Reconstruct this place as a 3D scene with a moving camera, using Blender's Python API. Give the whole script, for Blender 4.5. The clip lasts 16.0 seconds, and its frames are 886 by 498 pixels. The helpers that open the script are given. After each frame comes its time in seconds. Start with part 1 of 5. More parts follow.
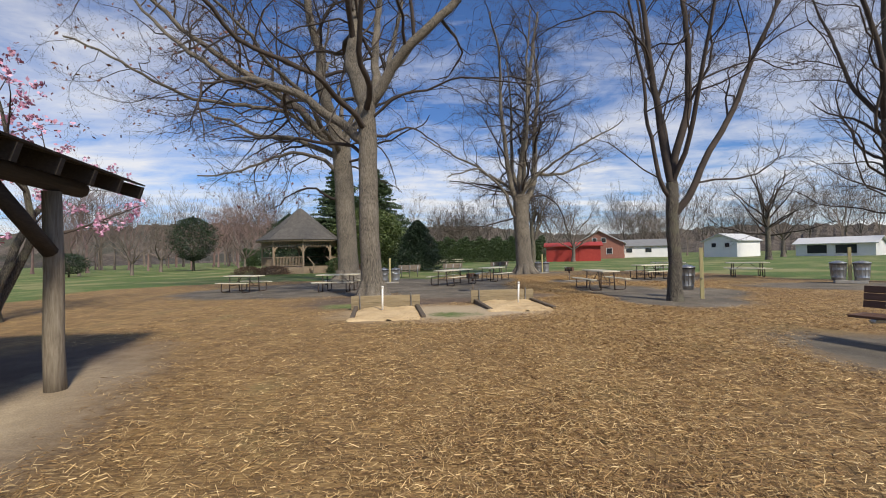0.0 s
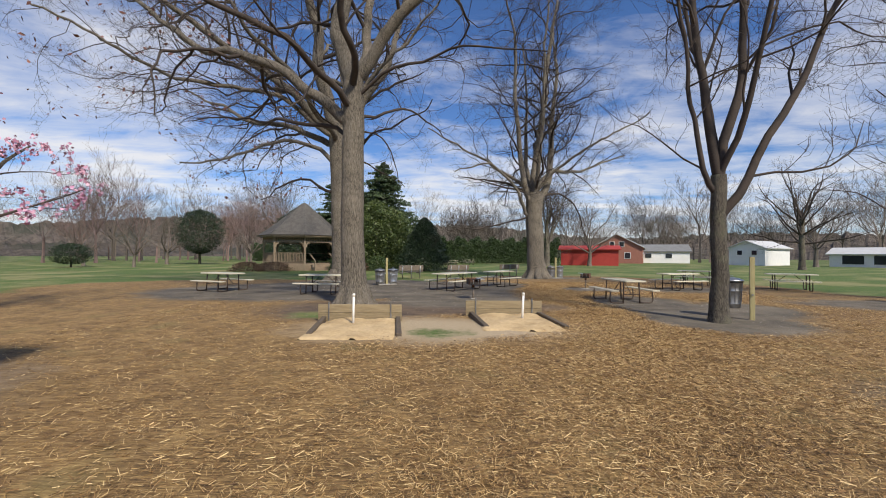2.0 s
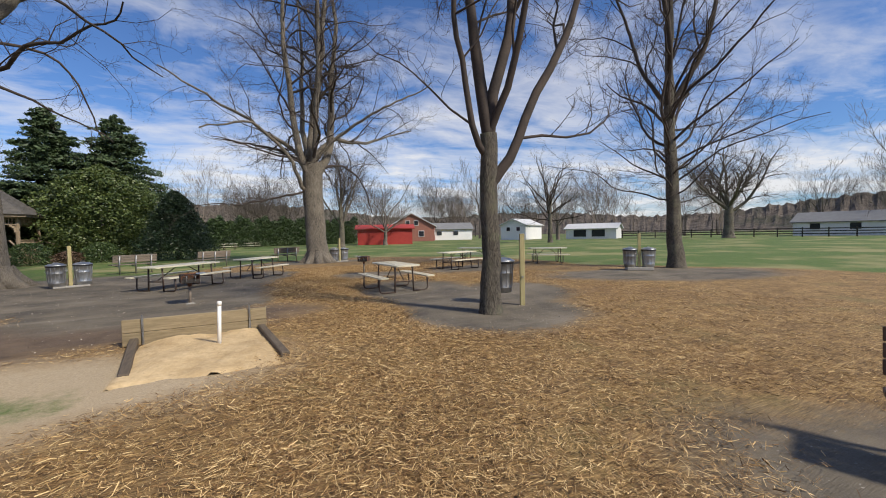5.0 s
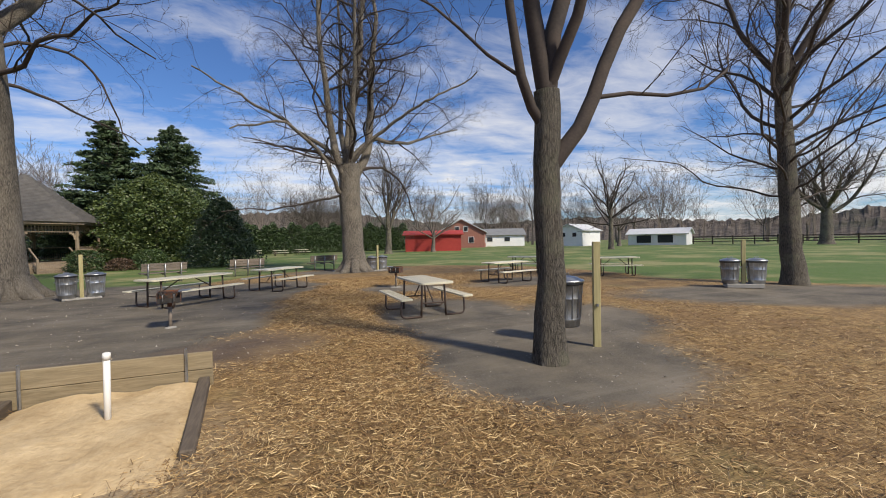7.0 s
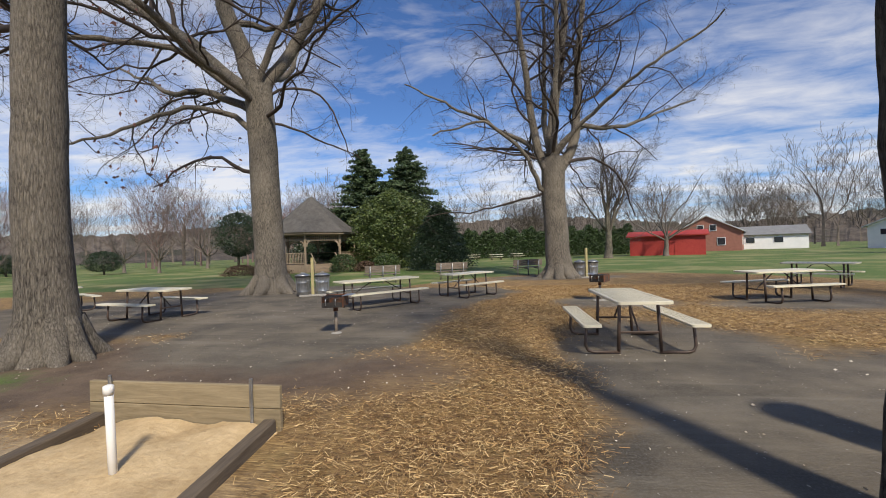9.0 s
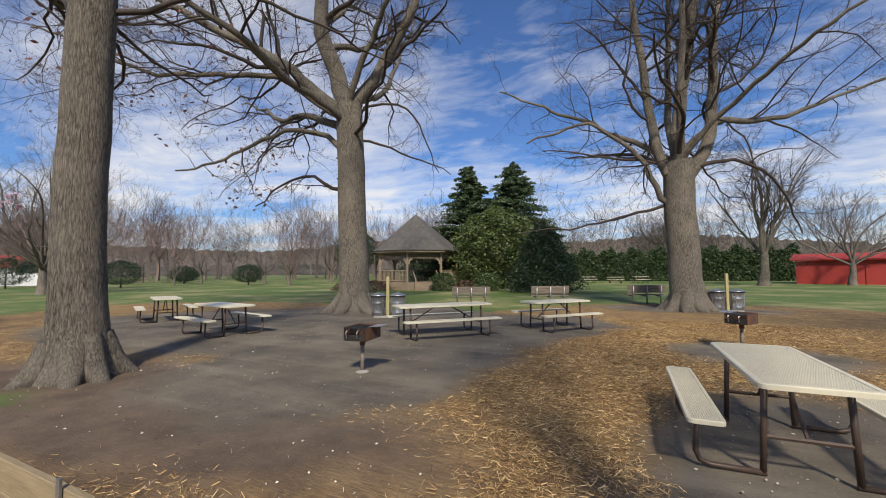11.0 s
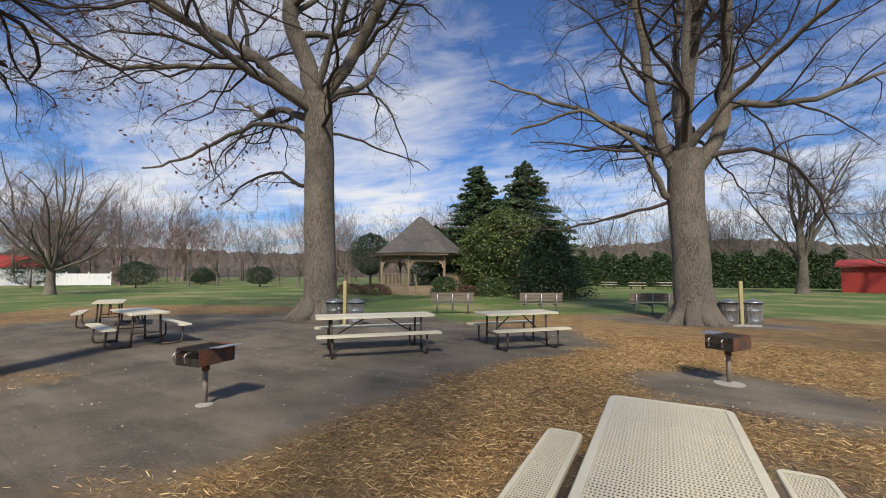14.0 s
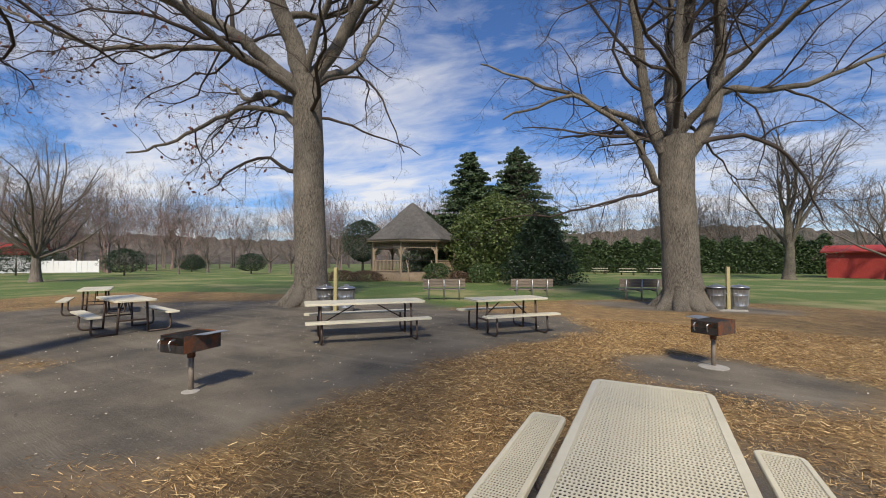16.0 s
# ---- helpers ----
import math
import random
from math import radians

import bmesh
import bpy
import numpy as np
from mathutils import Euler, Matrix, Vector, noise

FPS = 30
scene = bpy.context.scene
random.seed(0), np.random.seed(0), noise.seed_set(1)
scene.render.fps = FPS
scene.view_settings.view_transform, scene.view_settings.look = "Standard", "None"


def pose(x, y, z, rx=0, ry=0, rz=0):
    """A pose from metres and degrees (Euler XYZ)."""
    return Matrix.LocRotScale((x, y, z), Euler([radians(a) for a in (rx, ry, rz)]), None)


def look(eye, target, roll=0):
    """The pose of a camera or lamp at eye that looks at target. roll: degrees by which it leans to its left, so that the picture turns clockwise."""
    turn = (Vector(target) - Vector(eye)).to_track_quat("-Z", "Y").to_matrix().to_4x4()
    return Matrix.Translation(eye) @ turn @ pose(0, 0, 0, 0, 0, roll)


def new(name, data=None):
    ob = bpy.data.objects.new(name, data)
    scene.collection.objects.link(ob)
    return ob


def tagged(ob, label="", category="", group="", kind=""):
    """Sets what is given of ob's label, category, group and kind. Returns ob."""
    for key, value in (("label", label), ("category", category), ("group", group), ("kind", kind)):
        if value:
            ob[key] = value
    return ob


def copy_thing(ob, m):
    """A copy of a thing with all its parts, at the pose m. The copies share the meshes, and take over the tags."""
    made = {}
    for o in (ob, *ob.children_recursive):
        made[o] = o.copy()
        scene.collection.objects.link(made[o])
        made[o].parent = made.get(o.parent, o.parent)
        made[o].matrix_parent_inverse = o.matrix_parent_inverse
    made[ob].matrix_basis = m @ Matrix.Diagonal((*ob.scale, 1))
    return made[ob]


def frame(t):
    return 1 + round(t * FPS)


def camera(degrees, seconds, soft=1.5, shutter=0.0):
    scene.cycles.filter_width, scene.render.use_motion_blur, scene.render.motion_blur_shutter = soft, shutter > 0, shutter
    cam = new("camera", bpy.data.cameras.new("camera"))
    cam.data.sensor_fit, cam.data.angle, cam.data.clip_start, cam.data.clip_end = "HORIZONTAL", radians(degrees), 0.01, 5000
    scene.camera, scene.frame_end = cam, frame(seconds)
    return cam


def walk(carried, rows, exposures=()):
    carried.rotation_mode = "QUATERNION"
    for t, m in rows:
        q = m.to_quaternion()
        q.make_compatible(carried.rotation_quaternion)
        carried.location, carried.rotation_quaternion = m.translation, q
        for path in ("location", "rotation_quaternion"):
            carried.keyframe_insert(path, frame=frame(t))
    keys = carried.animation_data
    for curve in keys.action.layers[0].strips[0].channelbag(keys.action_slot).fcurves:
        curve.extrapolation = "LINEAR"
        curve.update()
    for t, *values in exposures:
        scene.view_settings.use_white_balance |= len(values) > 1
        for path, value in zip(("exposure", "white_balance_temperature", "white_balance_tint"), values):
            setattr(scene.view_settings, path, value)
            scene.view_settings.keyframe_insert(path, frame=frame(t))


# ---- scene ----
cam = camera(95.3, 16.0, 1.0)
METRES, EYE, TILT, LEAN, TURN = 15.3, 1.605, 0.0, 0.0, -2.5
ROWS = [
    (0.0, -0.0065, -0.026, 0.001, -0.36, 0.88, 1.3),
    (0.5, 0.0028, 0.006, 0.0026, 7.33, 2.3, -0.1),
    (1.0, 0.0118, 0.0445, 0.0036, 6.64, 2.25, -0.5),
    (1.5, 0.0243, 0.0785, 0.0042, 6.68, 0.85, -0.45),
    (2.0, 0.0337, 0.1115, 0.0053, 1.63, 0.82, -0.3),
    (2.5, 0.0532, 0.144, 0.0062, -10.38, 0.19, 0.45),
    (3.0, 0.0722, 0.172, 0.0073, -21.14, -1.39, 0.59),
    (5.5, 0.1891, 0.3478, 0.0066, -25.56, -2.22, 1.08),
    (6.0, 0.2097, 0.3841, 0.0088, -23.52, -1.79, 0.95),
    (6.5, 0.234, 0.4162, 0.0099, -21.45, -1.41, 1.0),
    (7.0, 0.2521, 0.4536, 0.0085, -18.22, -1.22, 1.17),
    (7.5, 0.2743, 0.4868, 0.0057, -12.58, -1.05, 1.51),
    (8.0, 0.2917, 0.5221, 0.0032, -4.64, -0.79, 1.94),
    (8.5, 0.3084, 0.5589, 0.0027, 4.19, -0.29, 2.01),
    (9.0, 0.3205, 0.5941, 0.0018, 12.48, 0.21, 1.8),
    (9.5, 0.3297, 0.6316, 0.0044, 19.25, 0.74, 1.4),
    (10.0, 0.3387, 0.6638, 0.0041, 24.27, 1.35, 1.0),
    (12.5, 0.3816, 0.826, 0.0079, 30.14, 5.01, -0.22),
    (13.0, 0.3951, 0.8541, 0.0065, 30.41, 4.89, -0.37),
    (13.5, 0.4122, 0.8737, 0.0061, 31.43, 4.47, -0.28),
    (14.0, 0.4191, 0.882, 0.0079, 32.7, 3.64, -0.13),
    (14.5, 0.4199, 0.8856, 0.0081, 33.86, 2.85, 0.03),
    (15.0, 0.4201, 0.8874, 0.0084, 34.6, 2.26, 0.04),
    (15.5, 0.4207, 0.8877, 0.008, 34.19, 1.97, -0.01),
    (16.0, 0.4213, 0.8864, 0.0072, 31.7, 1.74, -0.01),
]
walk(cam, [(t, pose(0, 0, EYE, TILT, LEAN, TURN) @ pose(METRES * x, METRES * y, METRES * z, 90 + pitch, roll, yaw)) for t, x, y, z, yaw, pitch, roll in ROWS],
     exposures=[(0.0, 0.0), (16.0, 0.0)])

# ---- light: one sun behind the walker, a blue sky with thin cloud ----
SUN_EL, SUN_AZ = 43.0, 151.0          # azimuth of the sun, clockwise from +y
sun = new("sun", bpy.data.lights.new("sun", "SUN"))
sun.data.energy, sun.data.angle, sun.data.color = 4.8, radians(6.0), (1.0, 0.90, 0.74)
sd = Vector((math.sin(radians(SUN_AZ)) * math.cos(radians(SUN_EL)), math.cos(radians(SUN_AZ)) * math.cos(radians(SUN_EL)), math.sin(radians(SUN_EL))))
sun.matrix_world = look(sd * 60, (0, 0, 0))

world = bpy.data.worlds.new("world")
scene.world = world
world.use_nodes = True


class Nodes:
    """A short hand for node trees."""

    def __init__(self, tree):
        self.t = tree
        tree.nodes.clear()

    def add(self, kind, inputs=None, operation=None, feature=None, attribute_name=None):
        n = self.t.nodes.new(kind)
        if operation:
            n.operation = operation
        if feature:
            n.feature = feature
        if attribute_name:
            n.attribute_name = attribute_name
        for k, v in (inputs or {}).items():
            if hasattr(v, "is_output"):
                self.t.links.new(v, n.inputs[k])
            else:
                n.inputs[k].default_value = v
        return n

    def math(self, op, a, b=0.0, c=0.0):
        return self.add("ShaderNodeMath", {0: a, 1: b, 2: c}, operation=op).outputs[0]

    def ramp(self, fac, stops):
        n = self.add("ShaderNodeValToRGB", {0: fac})
        e = n.color_ramp.elements
        while len(e) < len(stops):
            e.new(0.5)
        for s, (p, c) in zip(e, stops):
            s.position, s.color = p, (*c, 1) if len(c) == 3 else c
        return n.outputs[0]

    def noise(self, vec, scale, detail=4, rough=0.55, dist=0.0):
        return self.add("ShaderNodeTexNoise", {"Vector": vec, "Scale": scale, "Detail": detail, "Roughness": rough, "Distortion": dist}).outputs[0]

    def mix(self, fac, a, b, kind="MIX"):
        n = self.add("ShaderNodeMix")
        n.data_type, n.blend_type = "RGBA", kind
        for k, v in ((0, fac), (6, a), (7, b)):
            if hasattr(v, "is_output"):
                self.t.links.new(v, n.inputs[k])
            else:
                n.inputs[k].default_value = v if k == 0 else (*v, 1)
        return n.outputs[2]

    def map(self, v, a, b, c=0.0, d=1.0):
        return self.add("ShaderNodeMapRange", {0: v, 1: a, 2: b, 3: c, 4: d}).outputs[0]


w = Nodes(world.node_tree)
sky = w.add("ShaderNodeTexSky")
sky.sky_type, sky.sun_disc = "NISHITA", False
sky.sun_elevation, sky.sun_rotation = radians(SUN_EL), radians(SUN_AZ)
sky.air_density, sky.dust_density, sky.ozone_density = 1.0, 0.6, 2.2
co = w.add("ShaderNodeTexCoord").outputs["Generated"]
sep = w.add("ShaderNodeSeparateXYZ", {0: co})
up = w.math("MAXIMUM", w.math("ADD", sep.outputs[2], 0.07), 0.05)
flat = w.add("ShaderNodeCombineXYZ", {0: w.math("DIVIDE", sep.outputs[0], up), 1: w.math("DIVIDE", sep.outputs[1], up), 2: 0.0}).outputs[0]
stretched = w.add("ShaderNodeMapping", {"Vector": flat, "Rotation": (0, 0, 0.5), "Scale": (0.62, 1.0, 1.0)}).outputs[0]
big = w.noise(stretched, 0.75, 5, 0.55, 0.4)
fine = w.noise(stretched, 3.2, 8, 0.62, 0.5)
cover = w.math("ADD", w.math("MULTIPLY", big, 0.65), w.math("MULTIPLY", fine, 0.35))
low = w.map(sep.outputs[2], 0.0, 0.45, 0.10, -0.025)
cloud = w.map(w.math("ADD", cover, low), 0.455, 0.66)
blue = w.mix(1.0, sky.outputs[0], (0.66, 0.91, 1.30), "MULTIPLY")
tint = w.mix(w.math("MULTIPLY", cloud, 0.85), blue, (9.3, 9.1, 9.0))
w.add("ShaderNodeOutputWorld", {0: w.add("ShaderNodeBackground", {0: tint, 1: 0.098}).outputs[0]})

# ---- materials ----


def material(name, build):
    m = bpy.data.materials.new(name)
    m.use_nodes = True
    n = Nodes(m.node_tree)
    build(n)
    return m


def finish(n, colour, rough=0.8, metal=0.0, height=None, strength=0.3, distance=0.01, **more):
    ins = {"Base Color": colour if hasattr(colour, "is_output") else (*colour, 1), "Roughness": rough, "Metallic": metal}
    for k, v in more.items():
        ins[k] = v
    if height is not None:
        ins["Normal"] = n.add("ShaderNodeBump", {"Strength": strength, "Distance": distance, "Height": height}).outputs[0]
    b = n.add("ShaderNodeBsdfPrincipled", ins)
    n.add("ShaderNodeOutputMaterial", {0: b.outputs[0]})


def obj(n):
    return n.add("ShaderNodeTexCoord").outputs["Object"]


def pos(n):
    return n.add("ShaderNodeNewGeometry").outputs["Position"]


def plain(name, a, b, scale, rough=0.8, metal=0.0, bump=0.3, distance=0.004):
    """Two close colours in soft patches, with fine grain."""
    def build(n):
        p = obj(n)
        g = n.noise(p, scale, 5)
        f = n.noise(p, scale * 9, 4)
        col = n.mix(n.map(n.math("ADD", n.math("MULTIPLY", g, 0.65), n.math("MULTIPLY", f, 0.35)), 0.3, 0.7), a, b)
        finish(n, col, n.map(g, 0.2, 0.8, rough - 0.08, min(1, rough + 0.1)), metal, f, bump, distance)
    return material(name, build)


def bark(name, dark, light, ridge=14.0, bump=0.9, moss=0.0):
    def build(n):
        p = obj(n)
        s = n.add("ShaderNodeMapping", {"Vector": p, "Scale": (1, 1, 0.17)}).outputs[0]
        r = n.noise(s, ridge * 1.3, 9, 0.75, 1.6)
        v = n.add("ShaderNodeTexVoronoi", {"Vector": s, "Scale": ridge * 1.1}, feature="DISTANCE_TO_EDGE").outputs[0]
        big = n.noise(p, 1.1, 3)
        h = n.math("ADD", n.math("MULTIPLY", r, 0.95), n.math("MULTIPLY", n.map(v, 0, 0.3), 0.12))
        col = n.mix(n.map(h, 0.40, 0.66), dark, light)
        col = n.mix(n.map(big, 0.42, 0.7, 0, 0.35), col, tuple(c * 1.35 for c in light))
        if moss:
            col = n.mix(n.map(n.noise(p, 2.3, 6), 0.52, 0.68, 0, moss), col, (0.20, 0.21, 0.12))
        finish(n, col, 0.92, 0, h, bump, 0.06)
    return material(name, build)


def wood(name, dark, light, rough=0.8, axis=0):
    def build(n):
        p = obj(n)
        sc = [9, 9, 9]
        sc[axis] = 0.8
        s = n.add("ShaderNodeMapping", {"Vector": p, "Scale": tuple(sc)}).outputs[0]
        g = n.noise(s, 4.0, 6, 0.6, 0.8)
        rnd = n.add("ShaderNodeObjectInfo").outputs["Random"]
        b = n.noise(p, 1.7, 4)
        f = n.math("ADD", n.math("MULTIPLY", g, 0.7), n.math("MULTIPLY", b, 0.3))
        f = n.math("ADD", f, n.math("MULTIPLY", n.math("SUBTRACT", rnd, 0.5), 0.15))
        finish(n, n.mix(n.map(f, 0.3, 0.72), dark, light), rough, 0, g, 0.35, 0.004)
    return material(name, build)


def leaf(name, dark, light, rough=0.5):
    def build(n):
        r = n.add("ShaderNodeNewGeometry").outputs["Random Per Island"]
        g = n.noise(obj(n), 1.3, 3)
        f = n.math("ADD", n.math("MULTIPLY", r, 0.6), n.math("MULTIPLY", g, 0.4))
        finish(n, n.mix(n.map(f, 0.2, 0.8), dark, light), rough)
    return material(name, build)


def ground_build(n):
    p = pos(n)
    warp = n.math("ADD", n.math("MULTIPLY", n.math("SUBTRACT", n.noise(p, 0.9, 5, 0.6), 0.5), 1.1), n.math("MULTIPLY", n.math("SUBTRACT", n.noise(p, 6.0, 5, 0.7), 0.5), 0.75))

    def mask(name, soft=0.22):
        a = n.add("ShaderNodeAttribute", attribute_name=name).outputs["Fac"]
        return n.map(n.math("ADD", a, warp), -soft, soft)
    # straw mulch: streaky strands in two directions over dark litter
    def strands(rot, sc):
        m = n.add("ShaderNodeMapping", {"Vector": p, "Rotation": (0, 0, rot), "Scale": (5, 60, 1)}).outputs[0]
        return n.noise(m, sc, 3, 0.6, 1.2)
    st = n.math("MAXIMUM", n.math("MAXIMUM", strands(0.4, 1.0), strands(1.5, 1.1)), strands(2.5, 0.9))
    clump = n.noise(p, 3.0, 5, 0.6)
    patch = n.noise(p, 0.45, 4, 0.6)
    straw = n.ramp(n.math("ADD", n.math("MULTIPLY", n.map(st, 0.4, 0.8), 0.6), n.math("MULTIPLY", clump, 0.45)), [(0.18, (0.028, 0.017, 0.008)), (0.43, (0.18, 0.108, 0.042)), (0.66, (0.40, 0.265, 0.108)), (0.90, (0.66, 0.49, 0.25))])
    straw = n.mix(n.map(patch, 0.52, 0.74, 0, 0.38), straw, (0.14, 0.066, 0.026))
    straw = n.mix(n.map(n.noise(p, 0.8, 5), 0.56, 0.70, 0, 0.45), straw, (0.17, 0.145, 0.055))
    # packed grey stone dust
    speck = n.noise(p, 55, 4, 0.7)
    dust = n.mix(n.map(n.noise(p, 0.7, 6, 0.62), 0.34, 0.68), (0.056, 0.047, 0.035), (0.190, 0.158, 0.114))
    # stretched noise: long paler and darker streaks across the dust
    streak = n.noise(n.add("ShaderNodeMapping", {"Vector": p, "Rotation": (0, 0, -0.45), "Scale": (0.16, 1.5, 1)}).outputs[0], 1.0, 5, 0.6, 0.6)
    dust = n.mix(n.map(streak, 0.53, 0.68, 0, 0.5), dust, (0.23, 0.20, 0.155))
    dust = n.mix(n.map(streak, 0.47, 0.34, 0, 0.4), dust, (0.055, 0.045, 0.035))
    dust = n.mix(n.map(speck, 0.45, 0.75, 0, 0.45), dust, (0.21, 0.195, 0.175))
    dust = n.mix(n.map(n.noise(p, 23, 2, 0.5), 0.70, 0.75, 0, 0.6), dust, (0.42, 0.39, 0.35))
    # bare red-brown earth
    earth = n.mix(n.map(n.noise(p, 1.6, 6, 0.65), 0.3, 0.7), (0.060, 0.040, 0.027), (0.155, 0.108, 0.072))
    earth = n.mix(n.map(speck, 0.5, 0.75, 0, 0.4), earth, (0.23, 0.17, 0.12))
    # lawn with paler winter patches
    blades = n.noise(n.add("ShaderNodeMapping", {"Vector": p, "Scale": (1, 1, 1)}).outputs[0], 38, 4, 0.7)
    lawn = n.mix(n.map(blades, 0.3, 0.7), (0.030, 0.060, 0.010), (0.115, 0.185, 0.032))
    lawn = n.mix(n.map(n.noise(p, 0.22, 6, 0.62), 0.48, 0.62, 0, 0.7), lawn, (0.30, 0.26, 0.12))
    lawn = n.mix(n.map(n.noise(p, 1.3, 5, 0.6), 0.50, 0.72, 0, 0.4), lawn, (0.145, 0.145, 0.05))
    path = n.mix(n.map(speck, 0.3, 0.7), (0.30, 0.235, 0.15), (0.50, 0.40, 0.27))
    col = n.mix(mask("straw"), lawn, straw)
    col = n.mix(mask("earth", 0.5), col, earth)
    col = n.mix(mask("dust", 0.35), col, dust)
    col = n.mix(mask("path", 0.5), col, path)
    col = n.mix(mask("tuft", 0.2), col, lawn)
    h = n.math("ADD", n.math("MULTIPLY", st, n.math("MULTIPLY", mask("straw"), 0.9)), n.math("ADD", n.math("MULTIPLY", speck, 0.3), n.math("MULTIPLY", clump, 0.5)))
    finish(n, col, 0.93, 0, h, 0.55, 0.03)


M_GROUND = material("ground", ground_build)
M_BARK = bark("oak_bark", (0.040, 0.032, 0.025), (0.27, 0.235, 0.188), 24, 1.0)
M_BARK_DARK = bark("maple_bark", (0.016, 0.014, 0.012), (0.19, 0.165, 0.13), 34, 1.0, 0.35)
M_BARK_FAR = bark("far_bark", (0.085, 0.070, 0.058), (0.19, 0.16, 0.135), 6, 0.5)
# twigs, and limbs whose bark is darkened to look backlit against the sky
M_TWIG_BACKLIT = plain("twig", (0.028, 0.021, 0.018), (0.082, 0.062, 0.051), 3.0, 0.9)
M_TWIG_PALE = plain("pale_twig", (0.085, 0.070, 0.060), (0.19, 0.155, 0.132), 2.0, 0.9)
M_TWIG_RED = plain("reddish_twig", (0.13, 0.088, 0.080), (0.25, 0.17, 0.155), 1.0, 0.9)
M_CREAM = plain("cream_coating", (0.60, 0.55, 0.41), (0.70, 0.65, 0.50), 3.0, 0.42, 0, 0.08, 0.001)
M_BROWN = plain("brown_steel", (0.050, 0.034, 0.027), (0.090, 0.060, 0.046), 5.0, 0.5, 0.2, 0.15, 0.001)
M_GALV = plain("galvanised_steel", (0.36, 0.37, 0.38), (0.56, 0.57, 0.58), 6.0, 0.38, 0.9, 0.15, 0.002)
M_GALV_DARK = plain("weathered_steel", (0.20, 0.20, 0.20), (0.40, 0.40, 0.40), 7.0, 0.42, 0.8, 0.2, 0.002)
M_BLACK = plain("black_plastic", (0.012, 0.012, 0.013), (0.025, 0.025, 0.027), 6.0, 0.4)
M_GRILL = plain("burnt_steel", (0.016, 0.015, 0.015), (0.055, 0.046, 0.040), 6.0, 0.62, 0.4, 0.4, 0.003)
M_RUST = plain("rusty_steel", (0.055, 0.028, 0.019), (0.22, 0.085, 0.038), 7.0, 0.8, 0.2, 0.5, 0.003)
def scorched_build(n):
    p = obj(n)
    f = n.noise(p, 3.2, 6, 0.65)
    rust = n.mix(n.noise(p, 22, 4), (0.085, 0.030, 0.014), (0.27, 0.105, 0.045))
    grey = n.mix(n.noise(p, 14, 5), (0.014, 0.013, 0.013), (0.10, 0.088, 0.078))
    finish(n, n.mix(n.map(f, 0.46, 0.56), grey, rust), 0.75, 0.2, n.noise(p, 60, 4), 0.4, 0.003)


M_PIPE = plain("weathered_pipe", (0.15, 0.12, 0.095), (0.30, 0.25, 0.20), 9.0, 0.7, 0.3, 0.3, 0.002)
M_SCORCH = material("scorched_steel", scorched_build)
M_POST = wood("treated_wood", (0.30, 0.255, 0.115), (0.47, 0.41, 0.215), 0.8, 2)
M_BOARD = wood("weathered_board", (0.145, 0.110, 0.062), (0.32, 0.255, 0.155), 0.85, 0)
M_TIMBER = wood("dark_timber", (0.050, 0.038, 0.028), (0.145, 0.112, 0.080), 0.85, 1)
M_SLAT = wood("brown_slat", (0.062, 0.030, 0.018), (0.125, 0.066, 0.040), 0.6, 0)
M_SLAT_GREY = wood("faded_slat", (0.13, 0.105, 0.085), (0.25, 0.205, 0.165), 0.8, 0)
M_GAZ = wood("gazebo_wood", (0.21, 0.155, 0.105), (0.38, 0.30, 0.21), 0.8, 2)
M_SHINGLE = plain("asphalt_shingle", (0.060, 0.056, 0.052), (0.135, 0.125, 0.115), 3.0, 0.95, 0, 0.6, 0.01)
M_LOG = wood("peeled_log", (0.13, 0.105, 0.075), (0.36, 0.31, 0.24), 0.85, 2)
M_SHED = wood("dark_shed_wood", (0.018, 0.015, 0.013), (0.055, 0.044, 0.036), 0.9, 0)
M_PVC = plain("white_pvc", (0.74, 0.73, 0.69), (0.80, 0.79, 0.76), 4.0, 0.35, 0, 0.05, 0.001)
M_RED = wood("red_boards", (0.27, 0.022, 0.018), (0.42, 0.050, 0.038), 0.7, 2)
M_WHITE = plain("white_siding", (0.66, 0.67, 0.68), (0.78, 0.78, 0.78), 1.5, 0.6)
M_BRICK = plain("far_brick", (0.25, 0.10, 0.075), (0.36, 0.165, 0.125), 2.5, 0.9)
M_ROOF = plain("grey_roof", (0.14, 0.145, 0.15), (0.22, 0.225, 0.23), 1.5, 0.8)
M_ROOF_PALE = plain("pale_roof", (0.48, 0.49, 0.50), (0.60, 0.61, 0.62), 1.5, 0.6)
M_GLASS = plain("dark_glass", (0.02, 0.025, 0.03), (0.035, 0.04, 0.05), 1.0, 0.12)
M_CONC = plain("concrete", (0.25, 0.235, 0.21), (0.38, 0.36, 0.33), 6.0, 0.9, 0, 0.5, 0.006)
M_RAIL = wood("dark_rail", (0.030, 0.024, 0.020), (0.065, 0.054, 0.045), 0.9, 0)
M_SPRUCE = leaf("spruce_needles", (0.016, 0.034, 0.013), (0.075, 0.115, 0.045), 0.6)
M_MAGNOLIA = leaf("magnolia_leaf", (0.024, 0.046, 0.012), (0.115, 0.150, 0.038), 0.5)
M_HOLLY = leaf("holly_leaf", (0.010, 0.022, 0.010), (0.032, 0.056, 0.022), 0.45)
M_YEW = leaf("clipped_leaf", (0.022, 0.046, 0.014), (0.090, 0.135, 0.040), 0.5)
